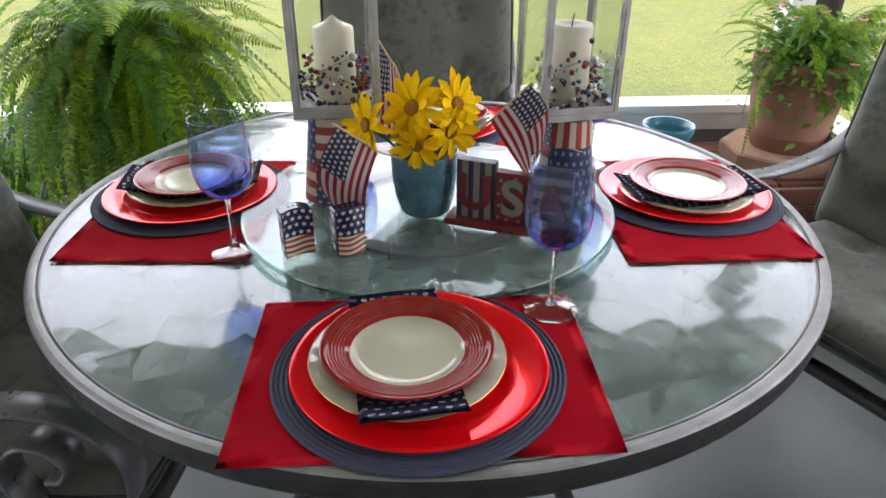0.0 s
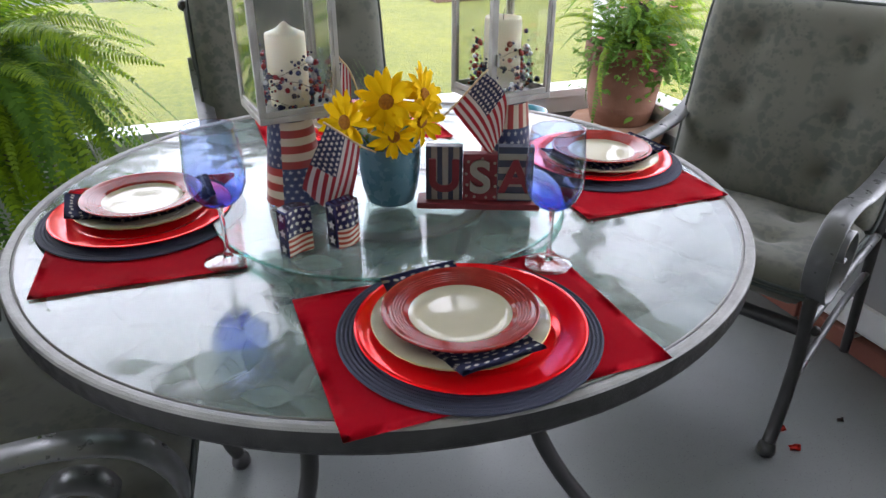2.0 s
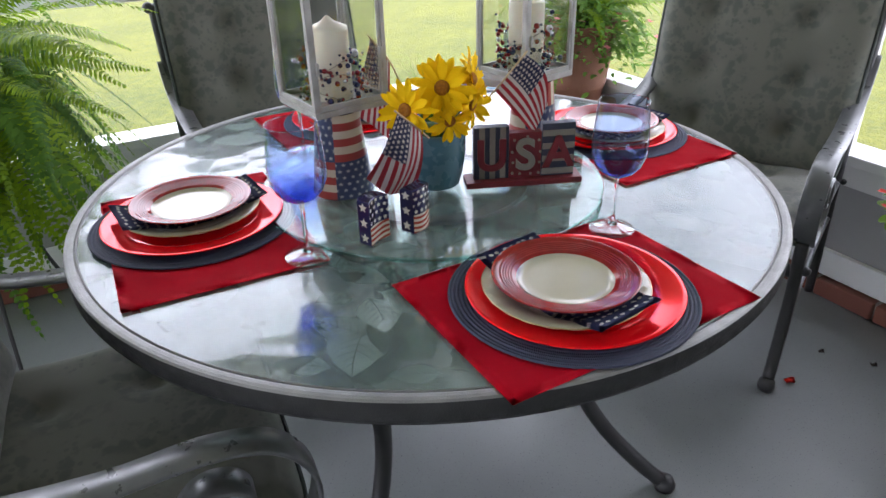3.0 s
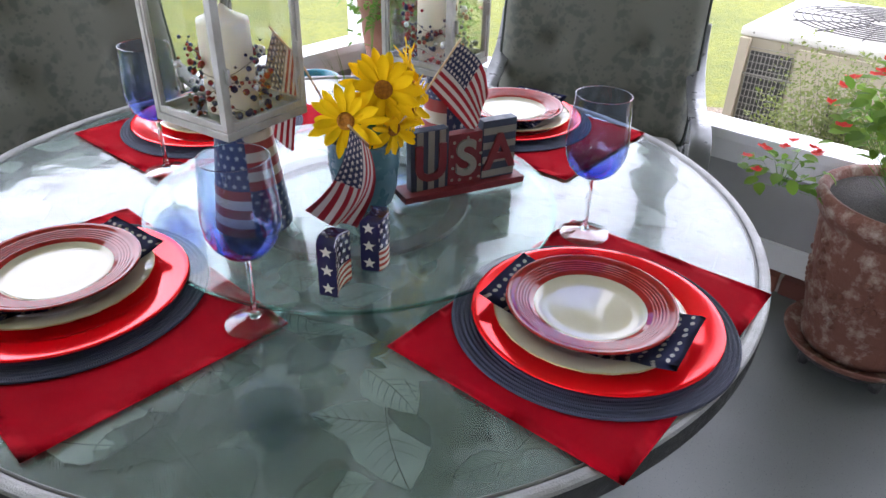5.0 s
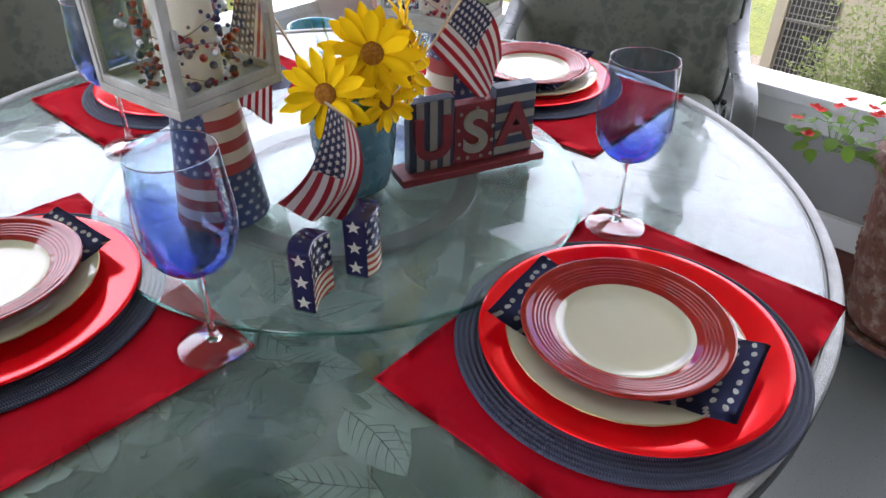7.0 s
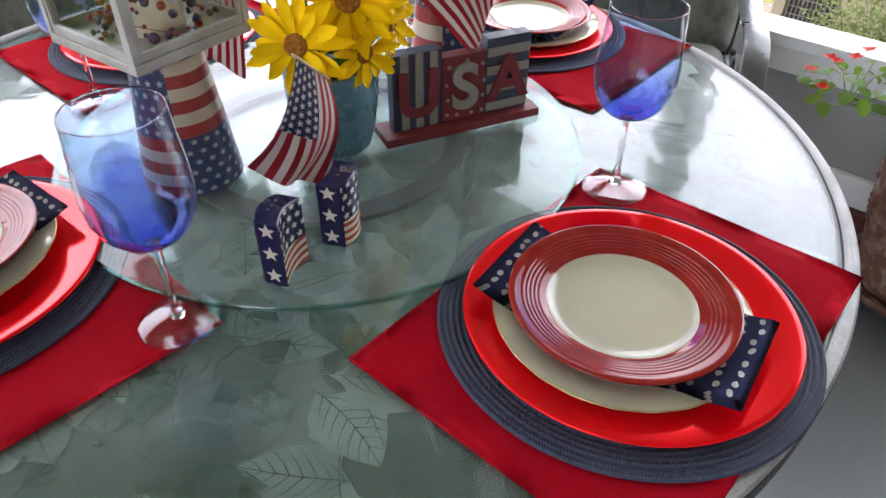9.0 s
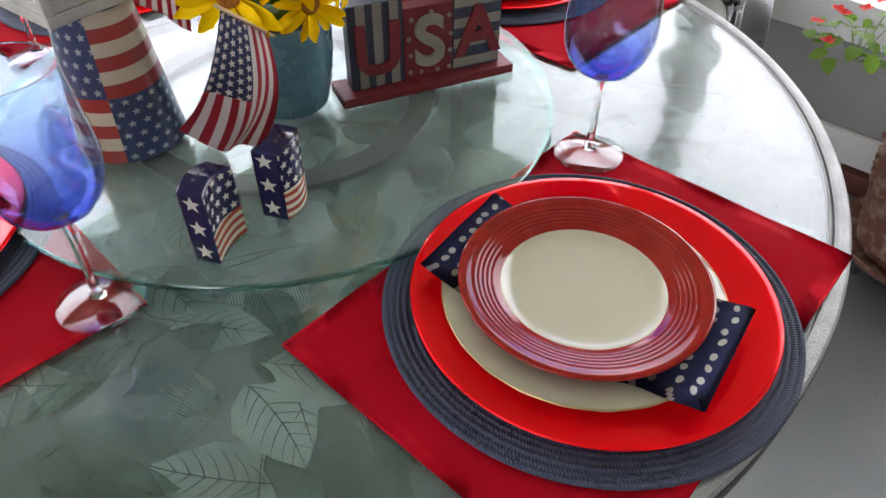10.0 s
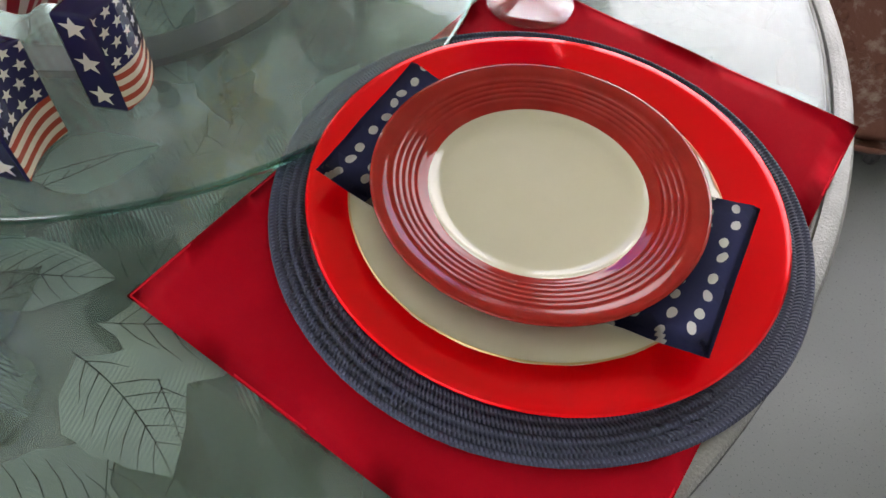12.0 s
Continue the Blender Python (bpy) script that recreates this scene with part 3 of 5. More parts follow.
def etched_leaf(cx, cy, rot, length, width, z, tilt):
    ca, sn = math.cos(rot), math.sin(rot)
    n = 9
    base = len(lv)

    def place(x, y, up):
        gx, gy = cx + ca * x - sn * y, cy + sn * x + ca * y
        return gx, gy, z + up + tilt[0] * x + tilt[1] * y

    bend = rng.uniform(-0.25, 0.25)
    spine = []
    for i in range(n + 1):
        t = i / n
        w = width * math.sin(math.pi * t ** 0.78) ** 0.85 * (1 - 0.25 * t)
        x, mid = (t - 0.5) * length, bend * length * (t - 0.5) ** 2
        saw = 0.93 + 0.07 * (i % 2)
        for k in (-1, -0.5, 0, 0.5, 1):
            lv.append(place(x + 0.10 * length * abs(k) * (1 - t), mid + k * w * 0.5 * saw, 0.00019 * (1 - abs(k)) - 0.00009 * (k in (-0.5, 0.5))))
        spine.append((x, mid, w))
    for i in range(n):
        for k in range(4):
            a = base + i * 5 + k
            lf.append((a, a + 1, a + 6, a + 5))

    def line(x0, y0, x1, y1, wd, u0=0.00052, u1=0.00052, thin=0.3):
        dx, dy = x1 - x0, y1 - y0
        d = math.hypot(dx, dy) or 1
        ox, oy = -dy / d * wd, dx / d * wd
        b = len(vv)
        vv.extend((place(x0 + ox, y0 + oy, u0), place(x0 - ox, y0 - oy, u0), place(x1 - ox * thin, y1 - oy * thin, u1), place(x1 + ox * thin, y1 + oy * thin, u1)))
        vf.append((b, b + 1, b + 2, b + 3))

    dark = rng.random()
    for i in range(n):
        line(*spine[i][:2], *spine[i + 1][:2], 0.00048, thin=0.8)
    if dark > 0.08:
        for i in range(1, n - 1):
            x, mid, w = spine[i]
            for s in (-1, 1):
                if rng.random() < 0.85:
                    bx_, by_ = x + 0.09 * length, mid + s * w * 0.20
                    line(x, mid, bx_, by_, 0.0004, 0.00052, 0.00030, 0.8)
                    line(bx_, by_, x + 0.20 * length, mid + s * w * 0.36, 0.00034, 0.00030, 0.00022)
    if dark > 0.55:
        s = rng.choice((0, 4))
        for i in range(1, n - 1):
            p, q = lv[base + i * 5 + s], lv[base + (i + 1) * 5 + s]
            dx, dy = q[0] - p[0], q[1] - p[1]
            d = math.hypot(dx, dy) or 1
            ox, oy = -dy / d * 0.0005, dx / d * 0.0005
            b = len(vv)
            vv.extend(((p[0] + ox, p[1] + oy, p[2] + 0.0001), (p[0] - ox, p[1] - oy, p[2] + 0.0001), (q[0] - ox, q[1] - oy, q[2] + 0.0001), (q[0] + ox, q[1] + oy, q[2] + 0.0001)))
            vf.append((b, b + 1, b + 2, b + 3))


spots = []
while len(spots) < 340:
    r, a = (R - 0.05) * math.sqrt(rng.random()), rng.uniform(0, 2 * math.pi)
    x, y = r * math.cos(a), r * math.sin(a)
    if all((x - p) ** 2 + (y - q) ** 2 > 0.040 ** 2 for p, q in spots):
        spots.append((x, y))
for k, (x, y) in enumerate(spots):
    size = rng.uniform(0.085, 0.140)
    size = min(size, 2 * (R - 0.031 - math.hypot(x, y)) + 0.02)
    if size > 0.04:
        etched_leaf(x, y, rng.uniform(0, 2 * math.pi), size, size * rng.uniform(0.58, 0.80), TOP - 0.0034 + 0.0022 * (k / 340), (rng.gauss(0, 0.0026), rng.gauss(0, 0.0026)))
part("glass_skin", lathe([(R - 0.0236, TOP - 0.0001), (0, TOP - 0.0001)], 96), top_skin, table, "faintly rippled upper face of the glass")
raw("leaf_relief", lv, lf, frost, table, "frosted leaf relief in pale green glass", True, "stuff")
raw("vein_pattern", vv, vf, vein_mat, table, "", False, "stuff")

for k in range(4):
    a = radians(45 + 90 * k - 2)
    c, s = math.cos(a), math.sin(a)
    legline = [(c * r, s * r, z) for r, z in ((0.62, 0.700), (0.53, 0.62), (0.40, 0.49), (0.342, 0.37), (0.348, 0.26), (0.405, 0.16), (0.485, 0.075), (0.555, 0.018))]
    leg = part("leg", tube(legline, 0.018, n=12, side=(-s, c, 0)), steel, table, "", True)
    part("foot", lathe([(0, 0), (0.024, 0.0), (0.026, 0.012), (0.018, 0.03), (0, 0.034)], 16, at=(c * 0.565, s * 0.565, 0)), steel, leg, "", True)

# ---- turning glass disc ----
SUS = TOP + 0.0165
susan = thing("lazy_susan", pose(0.012, 1.226, 0), "clear glass turntable with a polished green edge on the table", "turntable")
SR = 0.346
part("disc", lathe([(SR - 0.002, SUS), (0, SUS)], 96), susan_glass, susan)
part("disc_edge", lathe([(SR - 0.002, SUS), (SR, SUS - 0.0015), (SR, SUS - 0.0065), (SR - 0.002, SUS - 0.008), (SR - 0.006, SUS - 0.008)], 128), edge_glass, susan, "polished green glass edge", True)
part("bearing_ring", lathe([(0.165, TOP + 0.0005), (0.195, TOP + 0.0005), (0.195, SUS - 0.009), (0.165, SUS - 0.009), (0.165, TOP + 0.0005)], 96), steel, susan, "dark bearing ring")

# ---- place settings ----
MATZ = TOP + 0.001


def place_setting(cx, cy, rz, group_no, ox=0.0, oy=0.0):
    """A mat, braid round, charger, two plates, napkin and glass for one guest, who sits towards local -y."""
    at = pose(cx, cy, 0, 0, 0, rz)

    def put(name, label, category, group, dx=0.0, dy=0.0, z=0.0, turn=0.0):
        return thing(name, at @ pose(dx, dy, z, 0, 0, turn), label, category, group)

    mat = put("placemat", "red woven cloth placemat lying on the glass table", "placemat", "red placemats")
    bm = bmesh.new()
    nx, ny = 24, 18
    grid = [[bm.verts.new((-0.224 + 0.448 * i / nx, -0.1635 + 0.327 * j / ny, MATZ + 0.0028 + 0.0006 * math.sin(i * 1.1 + group_no) * math.sin(j * 0.9))) for i in range(nx + 1)] for j in range(ny + 1)]
    for j in range(ny):
        for i in range(nx):
            bm.faces.new((grid[j][i], grid[j][i + 1], grid[j + 1][i + 1], grid[j + 1][i]))
    bmesh.ops.solidify(bm, geom=bm.faces[:], thickness=0.0024)
    part("cloth", bm, red_cloth, mat, "", True)
    hem = bmesh.new()
    loop = [Vector((x, y, MATZ + 0.0022)) for x, y in ((-0.2225, -0.162), (0.2225, -0.162), (0.2225, 0.162), (-0.2225, 0.162), (-0.2225, -0.162))]
    for a, b in zip(loop, loop[1:]):
        sweep([a, b], [(-0.0006, -0.0006), (0.0006, -0.0006), (0.0006, 0.0006), (-0.0006, 0.0006)], (0, 0, 1), hem)
    part("hem", hem, red_cloth, mat)

    brd = put("braided_mat", "round navy braided mat under the plates", "mat", "navy braided mats", ox - 0.002, oy - 0.002)
    z0 = MATZ + 0.0045
    rings, profile = 26, []
    for k in range(rings):
        r0 = 0.0305 + k * 0.00605
        for t in (0.0, 0.25, 0.5, 0.75):
            profile.append((r0 + 0.0060 * t, z0 + 0.0024 * math.sin(math.pi * t) ** 0.6 + 0.0004 * (k % 3)))
    profile += [(0.0305 + rings * 0.00605, z0), (0.0305 + rings * 0.00605 - 0.002, z0 - 0.0012), (0.0315, z0 - 0.0012)]
    part("braid", lathe(profile, 96), braid, brd, "", True)

    chg = put("charger_plate", "glossy red lacquered charger plate", "charger", "red chargers", ox - 0.001, oy - 0.004)
    z1 = z0 + 0.0028
    part("charger", lathe([(0, z1), (0.114, z1), (0.124, z1 + 0.006), (0.162, z1 + 0.0098), (0.1640, z1 + 0.0112), (0.1620, z1 + 0.0124), (0.157, z1 + 0.0118), (0.128, z1 + 0.0090), (0.121, z1 + 0.0070), (0.113, z1 + 0.0025), (0.105, z1 + 0.0018), (0, z1 + 0.0018)], 96), charger_mat, chg, "", True)

    z2 = z1 + 0.0022
    crm = put("dinner_plate", "cream glazed dinner plate with a thin gilt edge", "plate", "cream plates", ox - 0.016, oy - 0.003)
    n = 96
    bm = bmesh.new()
    prof = [(0, 0.0), (0.076, 0.0), (0.088, 0.0062), (0.1235, 0.0160), (0.1250, 0.0172), (0.1235, 0.0182), (0.100, 0.0135), (0.088, 0.0095), (0.080, 0.0042), (0.072, 0.0028), (0, 0.0028)]
    lathe(prof, n, bm)
    for v in bm.verts:
        r, a = math.hypot(v.co.x, v.co.y), math.atan2(v.co.y, v.co.x)
        if r > 0.09:
            v.co.z += 0.0005 * math.sin(a * 24 + r * 300)
        v.co.z += z2
    body = part("plate_body", bm, cream_glaze, crm, "", True)
    part("gilt_edge", lathe([(0.1249, z2 + 0.0173), (0.1252, z2 + 0.0180), (0.1240, z2 + 0.0186)], n), gold, body, "thin gilt line", True)

    nap = put("napkin", "navy napkin with white dots folded under the plate", "napkin", "dotted napkins", ox - 0.022, oy - 0.005, z2 + 0.0042, 7)
    cols, rows_ = 8, 22
    for layer in range(3):
        bm = bmesh.new()
        uvl = bm.loops.layers.uv.verify()
        zz = 0.0014 * layer
        w, l, off = 0.124 - 0.003 * layer, 0.262 - 0.004 * layer, 0.001 * layer
        g = []
        for j in range(rows_ + 1):
            y = -l / 2 + l * j / rows_
            line_ = []
            for i in range(cols + 1):
                x = -w / 2 + w * i / cols + off + 0.004 * (y / l)
                s_ = min(1.0, max(0.0, (math.hypot(x, y) - 0.064) / 0.048))
                lift = 0.0160 * s_ * s_ * (3 - 2 * s_) + 0.30 * max(0.0, abs(y) - 0.100)
                line_.append(bm.verts.new((x, y, zz + lift + 0.0006 * math.sin(i * 1.3 + j * 0.7 + group_no))))
            g.append(line_)
        for j in range(rows_):
            for i in range(cols):
                f = bm.faces.new((g[j][i], g[j][i + 1], g[j + 1][i + 1], g[j + 1][i]))
                for loop, (a, b) in zip(f.loops, ((i, j), (i + 1, j), (i + 1, j + 1), (i, j + 1))):
                    loop[uvl].uv = (a / cols, b / rows_)
        bmesh.ops.solidify(bm, geom=bm.faces[:], thickness=0.0009)
        part("cloth_fold", bm, napkin_mat, nap, "", True)

    z3 = z2 + 0.0150
    top = put("salad_plate", "cream salad plate with a ribbed brick-red rim", "plate", "red-rimmed plates", ox - 0.016, oy - 0.002)
    ribs = [(0, 0.0047), (0.004, 0.0047), (0.030, 0.0043), (0.052, 0.0041), (0.0620, 0.0043), (0.0680, 0.0058), (0.0725, 0.0095)]
    well = part("well", lathe([(r, z3 + z) for r, z in ribs], n), cream_glaze, top, "cream glazed well", True)
    rimp = [(0.0725, 0.0095), (0.0755, 0.0112)]
    for k in range(5):
        r0 = 0.078 + k * 0.0040
        zz = 0.0120 + k * 0.00105
        rimp += [(r0, zz), (r0 + 0.0010, zz + 0.0007), (r0 + 0.0026, zz + 0.0009), (r0 + 0.0037, zz + 0.0007)]
    rimp += [(0.1000, 0.0182), (0.1075, 0.0202), (0.1097, 0.0198), (0.1101, 0.0184), (0.1080, 0.0172), (0.0765, 0.0062), (0.066, 0.0012), (0.064, 0.0), (0.0, 0.0)]
    part("ribbed_rim", lathe([(r, z3 + z) for r, z in rimp], n), red_glaze, top, "brick-red ribbed rim", True)


for row_ in ((-0.017, 0.743, 0, 0), (-0.443, 1.266, -93, 1, -0.044, -0.006), (0.4955, 1.220, 90, 2, 0.044, -0.016), (0.050, 1.700, 180, 3)):
    place_setting(*row_)


def wine_glass(x, y):
    g = thing("wine_glass", pose(x, y, MATZ + 0.0032), "stemmed wine glass with a cobalt blue tinted bowl", "glass", "blue wine glasses")
    bowl = [(0.006, 0.100), (0.016, 0.102), (0.029, 0.110), (0.039, 0.122), (0.0452, 0.138), (0.0472, 0.155), (0.0462, 0.175), (0.0438, 0.200), (0.0412, 0.2310)]
    part("bowl", lathe(bowl, 64), blue_glass, g, "cobalt blue tinted bowl", True)
    part("lip", lathe([(0.0412, 0.2310), (0.0408, 0.2322), (0.0402, 0.2310)], 64), stem_glass, g, "", True)
    part("stem", lathe([(0, 0.0085), (0.0085, 0.0095), (0.0050, 0.017), (0.0036, 0.035), (0.0036, 0.075), (0.0046, 0.094), (0.0075, 0.100), (0, 0.1005)], 32), stem_glass, g, "clear glass stem", True)
    part("foot", lathe([(0, 0.0003), (0.0385, 0.0003), (0.0398, 0.0012), (0.0388, 0.0022), (0.024, 0.0040), (0.010, 0.0085), (0, 0.0090)], 56), foot_glass, g, "clear glass foot", True)
    return g


for x, y in ((0.176, 0.868), (-0.318, 1.067), (0.364, 1.412), (-0.145, 1.560)):
    wine_glass(x, y)


# ---- lanterns on flag tins ----
def flag_tin(x, y, rz, r0, r1, h, split=0.46, upright=False):
    ob = thing("flag_tin", pose(x, y, SUS + 0.0005, 0, 0, rz), "tapered tin painted with stars and stripes patches", "tin", "flag tins")
    n = 48
    for a0, a1, flip in ((0, 16, False), (16, 32, True), (32, 48, False)):
        for low, high, kind in ((0.0, split, "a"), (split, 1.0, "b")):
            stars = (kind == "a") != flip
            bm = bmesh.new()
            uvl = bm.loops.layers.uv.verify()
            rows = 6
            v = [[bm.verts.new(((r0 + (r1 - r0) * (low + (high - low) * j / rows)) * math.cos(2 * math.pi * k / n), (r0 + (r1 - r0) * (low + (high - low) * j / rows)) * math.sin(2 * math.pi * k / n), h * (low + (high - low) * j / rows))) for k in range(a0, a1 + 1)] for j in range(rows + 1)]
            for j in range(rows):
                for k in range(a1 - a0):
                    f = bm.faces.new((v[j][k], v[j][k + 1], v[j + 1][k + 1], v[j + 1][k]))
                    for loop, (p, q) in zip(f.loops, ((k, j), (k + 1, j), (k + 1, j + 1), (k, j + 1))):
                        loop[uvl].uv = (p / 16, q / rows)
            part("star_patch" if stars else "stripe_patch", bm, tin_patch_stars if stars else tin_stripes_low if kind == "a" else tin_stripes_upright if upright else tin_stripes_tall, ob, "", True)
    part("tin_lid", lathe([(r1, h), (r1 * 0.9, h + 0.002), (0, h + 0.002)], n), shaker_mat, ob, "", True)
    return ob


tin_patch_stars = stars_material("tin star patch", 7.0, 6.0, tin_navy, (0.30, 0.31, 0.30), 0.3)
tin_stripes_tall = stripes_material("tin stripes tall", 3.0, tin_white, tin_red, "v", 0.3)
tin_stripes_upright = stripes_material("tin stripes upright", 4.0, tin_white, tin_red, "u", 0.3)
tin_stripes_low = stripes_material("tin stripes low", 2.5, tin_white, tin_red, "v", 0.3)
LB = 0.918
flag_tin(-0.164, 1.272, -5, 0.060, 0.041, LB - SUS - 0.003)
flag_tin(0.268, 1.232, -24, 0.056, 0.041, LB - SUS - 0.003, 0.70, True)


def lantern(x, y, rz, z, side, seed):
    ob = thing("candle_lantern", pose(x, y, z, 0, 0, rz), "distressed white metal lantern with glass panes", "lantern", "white lanterns")
    h, p = 0.27, 0.009
    part("base", box((side, side, 0.012), (0, 0, 0.006), 0.002), lantern_white, ob)
    part("top_plate", box((side + 0.01, side + 0.01, 0.01), (0, 0, h + 0.005), 0.002), lantern_white, ob)
    roof = bmesh.new()
    lathe([(side * 0.70, h + 0.01), (side * 0.25, h + 0.07), (0.02, h + 0.085), (0.0, h + 0.085)], 4, roof)
    bmesh.ops.rotate(roof, verts=roof.verts[:], matrix=Matrix.Rotation(radians(45), 3, "Z"))
    part("roof", roof, lantern_white, ob)
    part("ring", sweep([Vector((0.022 * math.cos(2 * math.pi * k / 20), 0, h + 0.103 + 0.022 * math.sin(2 * math.pi * k / 20))) for k in range(21)], round_section(0.0022, 6), (0, 1, 0)), lantern_white, ob, "", True)
    e = side / 2 - p / 2
    for sx in (-1, 1):
        for sy in (-1, 1):
            part("corner_post", box((p, p, h - 0.012), (sx * e, sy * e, 0.012 + (h - 0.012) / 2), 0.0015), lantern_white, ob)
    for k in range(4):
        turn = pose(0, 0, 0, 0, 0, 90 * k)
        w = side - 2 * p
        fr = part("bottom_rail", box((w, 0.006, 0.010), (0, -e, 0.0175), 0.001), lantern_white, ob)
        fr.matrix_local = turn
        part("top_rail", box((w, 0.006, 0.010), (0, -e, h - 0.006), 0.001), lantern_white, ob).matrix_local = turn
        for sx in (-1, 1):
            st = part("stile", box((0.005, 0.006, h - 0.034), (sx * (w / 2 - 0.0025), -e, 0.0225 + (h - 0.034) / 2), 0.001), lantern_white, fr)
        gl = part("pane", box((w - 0.014, 0.0016, h - 0.034), (0, -e, 0.0225 + (h - 0.034) / 2)), pane_glass, ob, "clear glass pane")
        gl.matrix_local = turn
        gl.visible_shadow = False
    for hx, hz in ((-e + 0.008, 0.09), (e - 0.008, 0.10), (e - 0.008, 0.20)):
        part("hinge", box((0.005, 0.006, 0.022), (hx, -e - 0.006, hz), 0.001), lantern_white, ob, "small white hinge")
    cand = thing("pillar_candle", pose(x + 0.002, y, z + 0.0125, 0, 0, rz), "ivory pillar candle inside the lantern", "candle", "pillar candles")
    r = 0.037
    rc = random.Random(seed)
    bm = lathe([(0, 0), (r, 0), (r * 1.01, 0.004), (r, 0.05), (r * 0.99, 0.125), (r * 0.96, 0.131), (r * 0.75, 0.134), (r * 0.35, 0.140), (r * 0.12, 0.149), (0, 0.151)], 40)
    if seed == 2:
        bm.free()
        bm = lathe([(0, 0), (r, 0), (r, 0.05), (r * 0.99, 0.136), (r * 0.95, 0.141), (r * 0.8, 0.140), (r * 0.6, 0.136), (0, 0.134)], 40)
    for v in bm.verts:
        v.co.z += 0.0012 * noise.noise(v.co * 60 + Vector((seed * 3.1, 0, 0)))
    part("wax", bm, wax, cand, "", True)
    part("wick", tube([(0, 0, 0.134), (0.001, 0, 0.150), (0.003, 0, 0.157)], 0.0012, n=6, steps=3), wire, cand)
    gar = thing("berry_garland", pose(x, y, z + 0.0125, 0, 0, rz), "wired garland of glossy red, navy and silver berries", "garland", "berry garlands")
    wbm, bms = bmesh.new(), [bmesh.new(), bmesh.new(), bmesh.new()]
    loops = []
    for turn_no in range(3):
        pts = [(0.047 * (1 + 0.12 * math.sin(k * 1.7 + turn_no)) * math.cos(2 * math.pi * k / 14 + turn_no), 0.047 * (1 + 0.12 * math.sin(k * 1.7 + turn_no)) * math.sin(2 * math.pi * k / 14 + turn_no), 0.012 + turn_no * 0.030 + 0.012 * math.sin(k * 0.9 + seed)) for k in range(15)]
        tube(pts, 0.0006, wbm, 5, 3)
        loops += pts
    for x0, y0, zz in loops:
        for q in range(5):
            d = Vector((x0, y0, 0)).normalized()
            spot = Vector((x0, y0, max(zz, 0.004))) + d * rc.uniform(-0.003, 0.012) + Vector((rc.gauss(0, 0.008), rc.gauss(0, 0.008), rc.gauss(0, 0.012)))
            rad_ = rc.choice((0.0022, 0.0026, 0.003, 0.0042, 0.0050))
            flat = math.hypot(spot.x, spot.y)
            if flat < r + rad_:
                spot.xy = spot.xy * ((r + rad_) / max(flat, 1e-4))
            lim = side / 2 - p - 0.006
            spot.x, spot.y, spot.z = max(-lim, min(lim, spot.x)), max(-lim, min(lim, spot.y)), max(rad_, spot.z)
            ball(bms[rc.choices((0, 1, 2), (5, 6, 1.2))[0]], spot, rad_ * (1.25 if rc.random() < 0.1 else 1), 8)
    ball(bms[2], (0.034, -0.036, 0.085), 0.0075, 12)
    part("wire", wbm, wire, gar)
    for bm, m, nm in zip(bms, (berry_red, berry_blue, berry_white), ("glossy red berries", "glossy navy berries", "silvery white berries")):
        part("berries", bm, m, gar, nm, True, "stuff")
    return ob


lantern(-0.155, 1.305, 6, LB, 0.155, 1)
lantern(0.264, 1.262, 10, LB, 0.145, 2)

# ---- flower pot with yellow daisies ----
PX, PY = 0.004, 1.192
pot = thing("flower_pot", pose(PX, PY, SUS + 0.0005), "small teal glazed ceramic flower pot", "pot")
part("pot_body", lathe([(0, 0), (0.042, 0), (0.046, 0.004), (0.053, 0.03), (0.0585, 0.07), (0.0600, 0.108), (0.0608, 0.114), (0.0590, 0.117), (0.0565, 0.114), (0.055, 0.095), (0, 0.095)], 64), teal, pot, "", True)
part("moss", lathe([(0, 0.104), (0.03, 0.102), (0.0555, 0.096)], 24), soil, pot, "", True)


